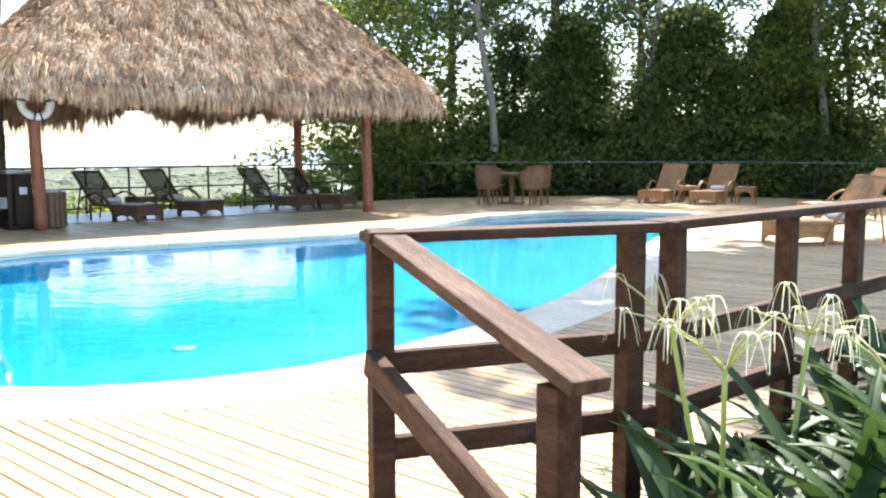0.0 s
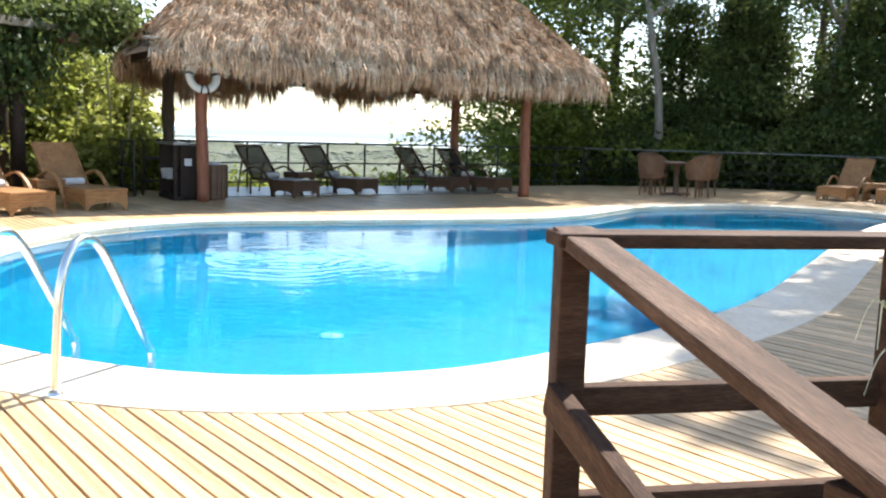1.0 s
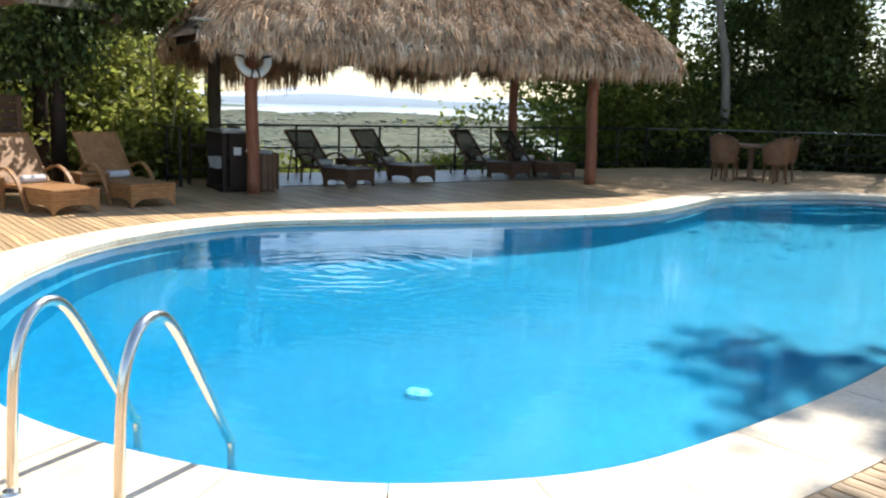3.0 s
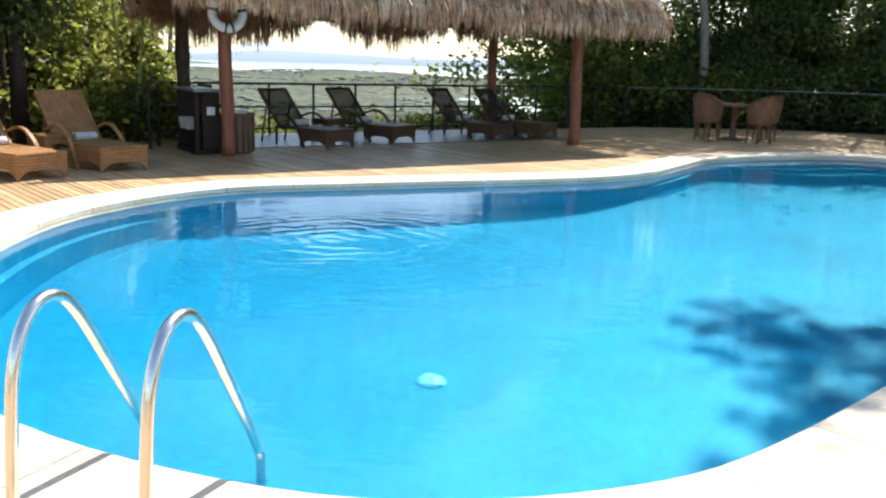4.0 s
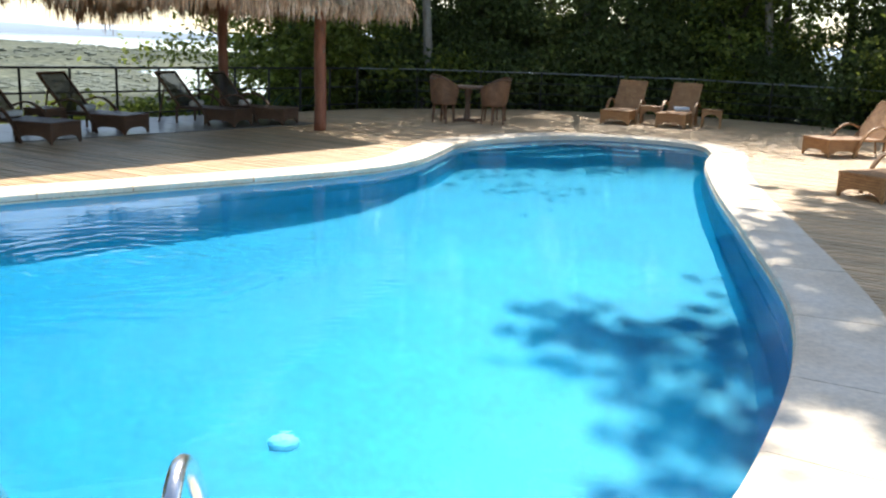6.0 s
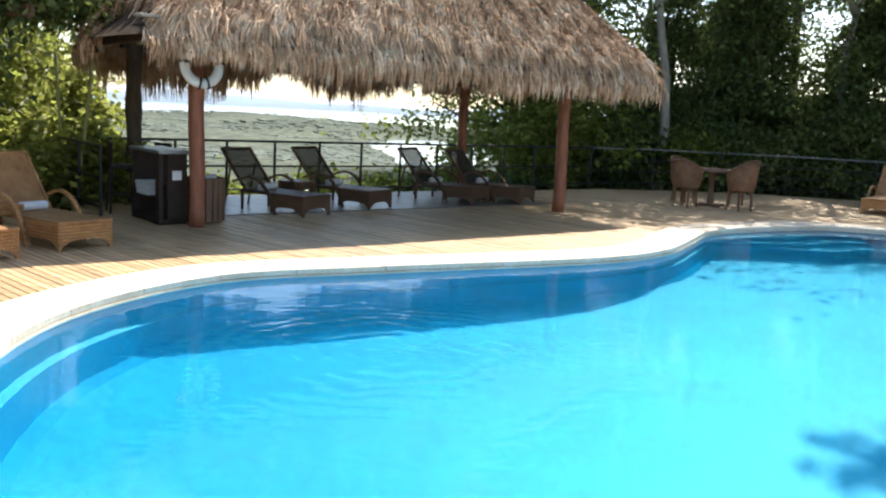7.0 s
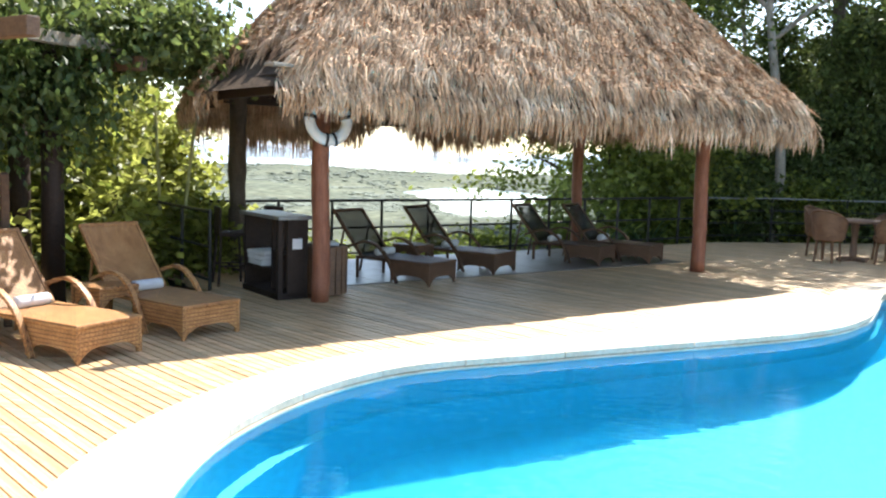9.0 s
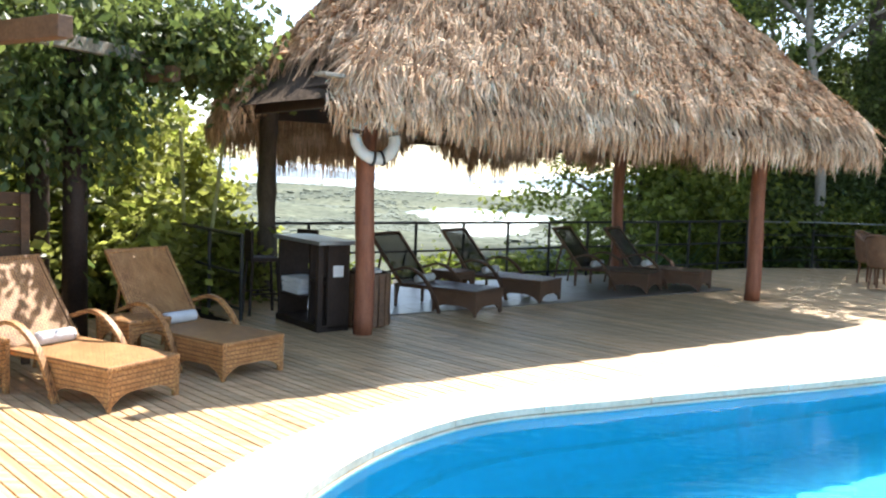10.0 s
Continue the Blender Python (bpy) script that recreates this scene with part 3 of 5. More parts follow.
def roof_point(side, s, t):
    """A place on a roof face: s along the eave from 0 to 1, t up the slope from 0 to 1; the slope flares at the eave."""
    rise = EAVE_Z + (RIDGE_Z - EAVE_Z) * (0.9 * t ** 1.1 + 0.1 * t)
    c = {"front": ((U0, V0), (U1, V0), (RU0, RV), (RU1, RV)), "back": ((U1, V1), LEFT_BACK, (RU1, RV), (RU0, RV)),
         "left": (LEFT_BACK, (U0, V0), (RU0, RV), (RU0, RV)), "right": ((U1, V0), (U1, V1), (RU1, RV), (RU1, RV))}[side]
    e = [c[0][k] + (c[1][k] - c[0][k]) * s for k in (0, 1)]
    if side == "left":
        # the end of the roof is rounded
        e[0] -= 0.4 * math.sin(math.pi * s) ** 0.9
    g = [c[2][k] + (c[3][k] - c[2][k]) * s for k in (0, 1)]
    return pav(e[0] + (g[0] - e[0]) * t, e[1] + (g[1] - e[1]) * t, rise)


def build_roof():
    bm = bmesh.new()
    for side in ("front", "back", "left", "right"):
        n, k = 24, 12
        g = [[bm.verts.new(roof_point(side, i / n, j / k) - Vector((0, 0, 0.06))) for i in range(n + 1)] for j in range(k + 1)]
        low = [bm.verts.new(roof_point(side, i / n, 0.03) - Vector((0, 0, 0.3))) for i in range(n + 1)]
        for j in range(k):
            for i in range(n):
                try:
                    bm.faces.new((g[j][i], g[j][i + 1], g[j + 1][i + 1], g[j + 1][i]))
                except ValueError:
                    pass
        for i in range(n):
            if side != "left" or i < 0.64 * n:
                bm.faces.new((low[i], low[i + 1], g[0][i + 1], g[0][i]))
    bmesh.ops.remove_doubles(bm, verts=bm.verts, dist=0.01)
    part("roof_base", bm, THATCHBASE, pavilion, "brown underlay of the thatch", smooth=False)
    # blades of thatch in courses, each a narrow folded strip that lies down the slope
    rng = np.random.default_rng(5)
    vs, fs = [], []
    for side, count in (("front", 6400), ("back", 1000), ("left", 2600), ("right", 1300)):
        for _ in range(count):
            t0 = rng.uniform(0, 1) ** 1.25
            s0 = rng.uniform(0, 1)
            if side == "left" and s0 > 0.64 and t0 < 0.09:
                continue
            t0 = min(max(round(t0 * 21) / 21 + rng.normal(0, 0.018), 0.0), 0.985)
            swing, lift, size = rng.normal(0, 0.34), rng.uniform(0.0, 0.13), rng.uniform(0.45, 1.05)
            for _ in range(12):
                s = min(max(s0 + rng.normal(0, 0.004), 0), 1)
                tt = min(max(t0 + rng.normal(0, 0.012), 0), 0.985)
                top = roof_point(side, s, min(tt + 0.085, 1.0))
                bot = roof_point(side, s, tt)
                d = bot - top
                ln = max(d.length, 0.2) * size * rng.uniform(0.7, 1.2)
                d.normalize()
                acr = (roof_point(side, min(s + 0.01, 1), tt) - roof_point(side, max(s - 0.01, 0), tt)).normalized()
                d = (d + acr * (swing + rng.normal(0, 0.16))).normalized()
                up = acr.cross(d).normalized()
                if up.z < 0:
                    up = -up
                w = rng.uniform(0.005, 0.013)
                b0 = top + up * rng.uniform(0.0, 0.02)
                b1 = top + d * ln * 0.55 + up * (0.02 + lift * 0.8 + rng.uniform(0.0, 0.03))
                b2 = top + d * ln + up * (lift * rng.uniform(0.2, 1.2)) - Vector((0, 0, 0.06)) * rng.uniform(0, 1)
                o = len(vs)
                tw = acr + up * rng.normal(0, 0.4)
                vs += [tuple(b0 - tw * w), tuple(b0 + tw * w), tuple(b1 + tw * w), tuple(b1 - tw * w), tuple(b2 + tw * w * 0.4), tuple(b2 - tw * w * 0.4)]
                fs += [(o, o + 1, o + 2, o + 3), (o + 3, o + 2, o + 4, o + 5)]
    me = bpy.data.meshes.new("thatch")
    me.from_pydata(vs, [], fs)
    me.materials.append(THATCH)
    tagged(part("thatch", me, THATCH, pavilion, "dry tan palm thatch in shaggy courses"), kind="stuff")
    # hanging fringe along the eaves
    vs, fs = [], []
    for side, count in (("front", 8200), ("back", 7200), ("left", 3600), ("right", 3000)):
        for _ in range(count):
            s = rng.uniform(0, 1)
            if side == "left" and s > 0.66:
                continue
            p = roof_point(side, s, rng.uniform(0.0, 0.11)) + Vector((0, 0, rng.uniform(-0.1, 0.03)))
            acr = (roof_point(side, min(s + 0.01, 1), 0) - roof_point(side, max(s - 0.01, 0), 0)).normalized()
            out = Vector((acr.y, -acr.x, 0))
            hang = 0.36 + 0.12 * noise.noise((s * 9, 1.0, len(side))) + 0.1 * noise.noise((s * 31, 4.0, len(side)))
            if side == "left":
                hang *= 0.75 if 0.45 < s else 1.0
            if side == "front":
                hang *= 0.72 + 0.28 * min(1.0, max(0.0, (s - 0.11) / 0.06))
            if side == "back":
                hang = max(0.16, 0.47 + 0.18 * math.cos(2 * math.pi * (2.1 * s + 0.3)) + 0.22 * noise.noise((s * 13, 2.0, 4.4)) + 0.22 * noise.noise((s * 37, 5.0, 1.1)))
            ln = hang * rng.uniform(0.6, 1.3)
            w = rng.uniform(0.005, 0.013)
            q = p + out * rng.uniform(0.0, 0.1) - Vector((0, 0, ln)) + acr * rng.normal(0, 0.05)
            mid = (p + q) / 2 + out * rng.uniform(0, 0.08)
            tw = acr + out * rng.normal(0, 0.5)
            o = len(vs)
            vs += [tuple(p - tw * w), tuple(p + tw * w), tuple(mid + tw * w), tuple(mid - tw * w), tuple(q + tw * w * 0.25), tuple(q - tw * w * 0.25)]
            fs += [(o, o + 1, o + 2, o + 3), (o + 3, o + 2, o + 4, o + 5)]
    me = bpy.data.meshes.new("fringe")
    me.from_pydata(vs, [], fs)
    me.materials.append(THATCH)
    tagged(part("fringe", me, THATCH, pavilion, "ragged hanging thatch fringe"), kind="stuff")


build_roof()

# life ring on the post
ring = thing("life_ring", "white life ring with black rope hung on the pavilion post", "life ring", Matrix.Translation(pav(-0.04, -0.22, 2.04)) @ pose(0, 0, 0, 0, 0, 34) @ pose(0, 0, 0, 80, 0, 0))
bm = bmesh.new()
R, r = 0.215, 0.064
vv = [[bm.verts.new(((R + r * math.cos(b)) * math.cos(a), (R + r * math.cos(b)) * math.sin(a), 0.75 * r * math.sin(b))) for b in [2 * math.pi * j / 12 for j in range(12)]] for a in [2 * math.pi * i / 40 for i in range(40)]]
for i in range(40):
    for j in range(12):
        bm.faces.new((vv[i][j], vv[(i + 1) % 40][j], vv[(i + 1) % 40][(j + 1) % 12], vv[i][(j + 1) % 12]))
part("ring", bm, WHITE, ring, smooth=True)
for a in (80, 260, 285, 170, 10):
    bm = bmesh.new()
    c = Vector((math.cos(radians(a)), math.sin(radians(a)), 0)) * R
    line = [c + Vector((math.cos(radians(a)) * 0.074 * math.cos(b), math.sin(radians(a)) * 0.074 * math.cos(b), 0.06 * math.sin(b))) for b in [2 * math.pi * k / 16 for k in range(17)]]
    flat_bar(bm, line, 0.04 if a in (80, 170, 10) else 0.026, 0.01, (-math.sin(radians(a)), math.cos(radians(a)), 0))
    part("band", bm, BLACK, ring, "black rope band")

# bar counter
bar = thing("bar_counter", "dark wooden bar counter with a pale top and open shelves", "counter", pav_pose(-0.3, 0.76))
for nm, b, mat, lab in (("top", (-0.12, -0.56, 0.92, 0.35, 0.56, 0.96), GALV, "pale smooth counter top"), ("front_panel", (0.02, -0.5, 0.02, 0.28, -0.46, 0.92), DARKWOOD, ""), ("leg", (-0.1, -0.51, 0.0, -0.04, -0.45, 0.92), DARKWOOD, ""), ("back_panel", (-0.08, 0.46, 0.02, 0.28, 0.5, 0.92), DARKWOOD, ""),
                        ("divider", (0.02, -0.1, 0.02, 0.26, -0.06, 0.92), DARKWOOD, ""), ("shelf", (0.0, -0.46, 0.5, 0.26, -0.11, 0.53), DARKWOOD, ""), ("base", (-0.1, -0.5, 0.0, 0.28, 0.5, 0.07), DARKWOOD, ""),
                        ("shelf", (-0.08, -0.05, 0.3, 0.26, 0.46, 0.33), DARKWOOD, "")):
    bm = bmesh.new()
    box(bm, *b, 0.006)
    part(nm, bm, mat, bar, lab)
bm = bmesh.new()
box(bm, 0.08, -0.51, 0.58, 0.2, -0.501, 0.7, 0.002)
part("notice", bm, LABELW, bar, "small white notice")


def stool(m):
    st = thing("bar_stool", "dark wooden bar stool beside the counter", "stool", m)
    bm = bmesh.new()
    box(bm, -0.17, -0.17, 0.62, 0.17, 0.17, 0.67, 0.015)
    part("seat", bm, DARKWOOD, st)
    bm = bmesh.new()
    box(bm, -0.17, 0.14, 0.67, 0.17, 0.17, 0.98, 0.01)
    part("backrest", bm, DARKWOOD, st)
    for x, y in ((-1, -1), (1, -1), (1, 1), (-1, 1)):
        bm = bmesh.new()
        tube(bm, [(x * 0.18, y * 0.18, 0), (x * 0.14, y * 0.14, 0.63)], 0.018, 8)
        part("leg", bm, DARKWOOD, st)
    for z in (0.25,):
        for x in (-1, 1):
            bm = bmesh.new()
            tube(bm, [(x * 0.165, -0.165, z), (x * 0.165, 0.165, z)], 0.012, 8)
            part("stretcher", bm, DARKWOOD, st)
    return st


stool(pav_pose(-0.4, 1.66, 0, 80))
stool(pav_pose(0.35, 1.75, 0, 110))

bar_towels = thing("towel_stack", "folded pale towels on the bar shelf", "towel", pav_pose(-0.2, 0.98, 0.33))
for k in range(3):
    bm = bmesh.new()
    box(bm, -0.17, -0.2, 0.06 * k, 0.15, 0.2, 0.06 * k + 0.058, 0.02, pose(0, 0, 0, 0, 0, 4 * k))
    part("towel", bm, TOWEL, bar_towels)

towel_bin = thing("towel_bin", "round brown wooden towel bin with pale towels on top", "bin", Matrix.Translation(pav(0.3, 0.45)))
bm = bmesh.new()
tube(bm, [(0, 0, 0.01), (0, 0, 0.3), (0, 0, 0.6), (0, 0, 0.6), (0, 0, 0.5)], [0.23, 0.25, 0.26, 0.235, 0.23], 24)
part("drum", bm, SLATWOOD, towel_bin)
for k in range(18):
    a = 2 * math.pi * k / 18
    bm = bmesh.new()
    box(bm, 0.245, -0.036, 0.03, 0.268, 0.036, 0.585, 0.004)
    part("stave", bm, SLATWOOD, towel_bin, m=pose(0, 0, 0, 0, 0, math.degrees(a)))
towels = thing("towel_stack", "folded pale towels in the bin", "towel", Matrix.Translation(pav(0.3, 0.45, 0.5)))
for k, z in enumerate((0.0, 0.07)):
    bm = bmesh.new()
    box(bm, -0.15, -0.13, z, 0.15, 0.13, z + 0.068, 0.02, pose(0, 0, 0, 0, 0, 20 * k))
    part("towel", bm, TOWEL, towels)

# ---- furniture ----


def lounger(m, weave, back_mat, label, lift=52.0, group="sun loungers"):
    """Wicker sun lounger: origin on the ground under the foot end's middle, the foot points along +x."""
    lg = thing("sun_lounger", label, "lounger", m, group)
    W = 0.33
    bm = bmesh.new()
    box(bm, -1.22, -W, 0.27, 0.0, W, 0.315, 0.016)
    part("seat", bm, weave, lg)

    def skirt(name, length, mtx, arch):
        bm2 = bmesh.new()
        n = 12
        top, low = [], []
        for y in (0.0, 0.022):
            t_, l_ = [], []
            for i in range(n + 1):
                x = length * i / n
                e = abs(2 * i / n - 1)
                z = 0.115 * (1 - max(0.0, (e - 0.25) / 0.75) ** 2.4) * arch if e < 0.94 else 0.0
                t_.append(bm2.verts.new((x, y, 0.27)))
                l_.append(bm2.verts.new((x, y, z)))
            top.append(t_)
            low.append(l_)
        for i in range(n):
            bm2.faces.new((low[0][i], low[0][i + 1], top[0][i + 1], top[0][i]))
            bm2.faces.new((top[1][i], top[1][i + 1], low[1][i + 1], low[1][i]))
            bm2.faces.new((low[1][i], low[1][i + 1], low[0][i + 1], low[0][i]))
        bm2.faces.new((low[0][0], top[0][0], top[1][0], low[1][0]))
        bm2.faces.new((low[1][n], top[1][n], top[0][n], low[0][n]))
        part(name, bm2, weave, lg, m=mtx)

    skirt("foot_panel", 2 * W - 0.02, pose(-0.012, -W + 0.01, 0, 0, 0, 90), 1.0)
    skirt("side_panel", 0.62, pose(-0.63, -W + 0.005, 0), 1.0)
    skirt("side_panel", 0.62, pose(-0.63, W - 0.027, 0), 1.0)
    for x, y in ((-0.03, -W + 0.03), (-0.03, W - 0.03), (-1.2, -W + 0.03), (-1.2, W - 0.03)):
        bm = bmesh.new()
        tube(bm, [(x, y, 0), (x, y, 0.28)], [0.02, 0.026], 8)
        part("leg", bm, weave, lg)
    # backrest, hinged at the seat's end
    bk = pose(-1.13, 0, 0.31) @ pose(0, 0, 0, 0, lift, 0)
    bm = bmesh.new()
    for a in (-W, W - 0.04):
        box(bm, -0.76, a, -0.018, 0.02, a + 0.04, 0.022, 0.01)
    box(bm, -0.78, -W, -0.018, -0.74, W, 0.022, 0.01)
    part("back_frame", bm, weave, lg, m=bk)
    bm = bmesh.new()
    box(bm, -0.745, -W + 0.035, -0.008, 0.02, W - 0.035, 0.014, 0.004)
    part("backrest", bm, back_mat, lg, m=bk)
    for y in (-W + 0.06, W - 0.06):
        bm = bmesh.new()
        p = bk @ Vector((-0.5, y, -0.01))
        tube(bm, [p, (p.x - 0.12, y, 0.12), (p.x - 0.14, y, 0.0)], 0.016, 8)
        part("prop", bm, weave, lg)
    for s in (-1, 1):
        y = s * (W + 0.03)
        bm = bmesh.new()
        line = smooth_line([(-0.5, y, 0.0), (-0.58, y, 0.18), (-0.7, y, 0.37), (-0.86, y, 0.49), (-1.02, y, 0.52), (-1.2, y, 0.47), (-1.34, y, 0.42)], 5)
        flat_bar(bm, line, 0.05, 0.03, (0, 1, 0))
        part("armrest", bm, weave, lg)
    return lg


def towel_roll(m, length=0.34):
    bm = bmesh.new()
    n = 26
    pts, rad = [], []
    for i in range(n + 1):
        y = -length / 2 + length * i / n
        pts.append((0.003 * math.sin(17 * y), y, 0))
        rad.append(0.052 if 0 < i < n else 0.035)
    tube(bm, pts, rad, 14)
    ob = new("rolled_towel", put("rolled_towel", bm, TOWEL, True))
    ob.matrix_basis = m
    return tagged(ob, "rolled white towel lying on a sun lounger", "towel", "rolled towels")


def side_table(m, weave=None, label="small square honey wicker side table"):
    weave = weave or WICKER
    st = thing("side_table", label, "table", m, "side tables")
    bm = bmesh.new()
    box(bm, -0.22, -0.22, 0.37, 0.22, 0.22, 0.41, 0.014)
    part("tabletop", bm, weave, st)
    for k in range(4):
        bm = bmesh.new()
        n = 10
        rows_ = []
        for y in (-0.2, -0.185):
            rows_.append(([bm.verts.new((-0.2 + 0.4 * i / n, y, 0.37)) for i in range(n + 1)], [bm.verts.new((-0.2 + 0.4 * i / n, y, 0.3 - 0.16 * abs(2 * i / n - 1) ** 3)) for i in range(n + 1)]))
        (t0, l0), (t1, l1) = rows_
        for i in range(n):
            bm.faces.new((l0[i], l0[i + 1], t0[i + 1], t0[i]))
            bm.faces.new((t1[i], t1[i + 1], l1[i + 1], l1[i]))
            bm.faces.new((l1[i], l1[i + 1], l0[i + 1], l0[i]))
        part("apron", bm, weave, st, m=pose(0, 0, 0, 0, 0, 90 * k))
    for x, y in ((-1, -1), (1, -1), (1, 1), (-1, 1)):
        bm = bmesh.new()
        box(bm, x * 0.195 - 0.02, y * 0.195 - 0.02, 0, x * 0.195 + 0.02, y * 0.195 + 0.02, 0.372, 0.006)
        part("leg", bm, weave, st)
    return st


HONEY = "honey wicker sun lounger"
spots = [(-7.03, 12.39, -31), (-7.51, 11.38, -24), (5.1, 21.45, -126), (6.2, 20.95, -127), (6.75, 16.35, 188), (4.55, 12.0, 197)]
remarks = [" in dappled shade beside the pavilion", " half in sun by the pool deck", " on the deck before the fence", " on the deck before the trees", " on the sunny deck by the pool", " near the wooden rail"]
for (x, y, a), nt in zip(spots, remarks):
    M = pose(x, y, 0, 0, 0, a)
    lounger(M, WICKER, WICKER, HONEY + nt)
    if y < 12.5 or x == 6.2:
        towel_roll(M @ pose(-1.0, 0.02, 0.366, 0, 0, 4))
side_table(pose(-8.15, 12.6, 0, 0, 0, -28))
side_table(pose(-8.85, 11.35, 0, 0, 0, -26))
side_table(pose(6.15, 21.9, 0, 0, 0, -30))
side_table(pose(7.35, 21.3, 0, 0, 0, -30))
for a, b in ((2.08, 0.49), (3.58, 1.03), (5.86, 1.19), (6.85, 1.03)):
    M = pav_pose(a, b, 0, -68)
    lounger(M, SHADEWICKER, MESH, "wicker sun lounger with black mesh back, darkened for the pavilion's shade", 50, "pavilion loungers")
    towel_roll(M @ pose(-0.98, 0.02, 0.366, 0, 0, 3), 0.4)
for a, b in ((2.43, 1.75),):
    side_table(pav_pose(a, b, 0, 20), SHADEWICKER, "small square wicker side table, darkened for the pavilion's shade")


def wicker_chair(m):
    ch = thing("armchair", "rounded wicker armchair at the round table, browned for tree shade", "chair", m, "chairs round the table")
    bm = bmesh.new()
    tube(bm, [(0, 0, 0.38), (0, 0, 0.41), (0, 0, 0.44), (0, 0, 0.45)], [0.235, 0.25, 0.245, 0.21], 20)
    part("seat", bm, CHAIRWICKER, ch, smooth=True)
    bm = bmesh.new()
    n = 18
    rows_ = []
    for z_, rr in ((0.42, 0.25), (0.62, 0.275), (0.8, 0.295)):
        out = []
        for i in range(n + 1):
            a = radians(75 + 210 * i / n)
            h = z_ if z_ < 0.5 else z_ + (0.1 * math.sin(math.pi * i / n) - 0.12 * (1 - math.sin(math.pi * i / n))) * (1 if z_ > 0.7 else 0.4)
            out.append((rr * math.cos(a), rr * math.sin(a), h))
        rows_.append(out)
    vin = [[bm.verts.new(p) for p in r_] for r_ in rows_]
    vout = [[bm.verts.new((p[0] * 1.07, p[1] * 1.07, p[2])) for p in r_] for r_ in rows_]
    for g, flip in ((vin, False), (vout, True)):
        for j in range(2):
            for i in range(n):
                q = (g[j][i], g[j][i + 1], g[j + 1][i + 1], g[j + 1][i])
                bm.faces.new(q if not flip else tuple(reversed(q)))
    for i in range(n):
        bm.faces.new((vin[2][i], vin[2][i + 1], vout[2][i + 1], vout[2][i]))
    part("backrest", bm, CHAIRWICKER, ch)
    bm = bmesh.new()
    tube(bm, [Vector(p) * 1.03 for p in rows_[2]], 0.022, 8)
    part("rim", bm, CHAIRWICKER, ch, smooth=True)
    for a in (45, 135, 225, 315):
        bm = bmesh.new()
        tube(bm, [(0.23 * math.cos(radians(a)), 0.23 * math.sin(radians(a)), 0), (0.2 * math.cos(radians(a)), 0.2 * math.sin(radians(a)), 0.4)], 0.022, 8)
        part("leg", bm, CHAIRWICKER, ch)
    return ch


TX, TY = 1.75, 21.4
table = thing("round_table", "round brown wooden table set among wicker chairs", "table", Matrix.Translation((TX, TY, 0)))
bm = bmesh.new()
tube(bm, [(0, 0, 0.7), (0, 0, 0.715), (0, 0, 0.74), (0, 0, 0.75)], [0.44, 0.47, 0.47, 0.45], 32)
part("tabletop", bm, SLATWOOD, table)
bm = bmesh.new()
tube(bm, [(0, 0, 0.05), (0, 0, 0.4), (0, 0, 0.7)], [0.07, 0.05, 0.08], 14)
part("pedestal", bm, SLATWOOD, table)
for k in range(4):
    bm = bmesh.new()
    box(bm, 0.03, -0.035, 0.0, 0.34, 0.035, 0.06, 0.01)
    part("foot", bm, SLATWOOD, table, m=pose(0, 0, 0, 0, 0, 90 * k + 20))
for k, a in enumerate((-55, 20, 125, 215)):
    d = 0.72
    wicker_chair(pose(TX + d * math.cos(radians(a)), TY + d * math.sin(radians(a)), 0, 0, 0, a + 180 + 6 * (k - 1)))

# slatted wooden screen beyond the loungers
screen = thing("slat_screen", "dark brown horizontal-slat wooden screen behind the loungers", "screen", pose(-9.0, 12.45, 0, 0, 0, 215))
for x in (0.03, 1.0, 1.97):
    bm = bmesh.new()
    box(bm, x - 0.035, 0.03, 0, x + 0.035, 0.09, 1.42, 0.005)
    part("upright", bm, SCREENWOOD, screen)
slat_bm = bmesh.new()
box(slat_bm, 0, -0.012, -0.05, 2.0, 0.012, 0.05, 0.004)
slat_me = put("slat", slat_bm, SCREENWOOD)
for k in range(12):
    part("slat", slat_me, SCREENWOOD, screen, m=pose(0, 0.015, 0.15 + 0.112 * k))

# pergola at the deck's edge
pergola = thing("pergola", "dark wooden pergola posts and beams overgrown with vines", "pergola")
for x, y in ((-9.06, 13.33), (-9.75, 13.9), (-10.3, 10.3)):
    bm = bmesh.new()
    tube(bm, [(0, 0, -0.1), (0.01, 0, 1.3), (0, 0.01, 2.75)], [0.12, 0.11, 0.105], 12)
    part("post", bm, DARKWOOD, pergola, m=Matrix.Translation((x, y, 0)), smooth=True)
for (x0, y0), (x1, y1), z, w, h in (((-9.6, 9.9), (-8.4, 14.6), 2.72, 0.1, 0.12), ((-11.6, 13.0), (-7.9, 11.0), 2.57, 0.11, 0.15), ((-10.7, 14.6), (-8.2, 13.6), 2.55, 0.11, 0.15)):
    d = Vector((x1 - x0, y1 - y0, 0))
    bm = bmesh.new()
    box(bm, 0, -w / 2, -h / 2, d.length, w / 2, h / 2, 0.01)
    part("beam", bm, SLATWOOD if z < 2.6 else PALEBARK, pergola, m=Matrix.Translation((x0, y0, z)) @ pose(0, 0, 0, 0, 0, math.degrees(math.atan2(d.y, d.x))))

# ---- fences and rails ----


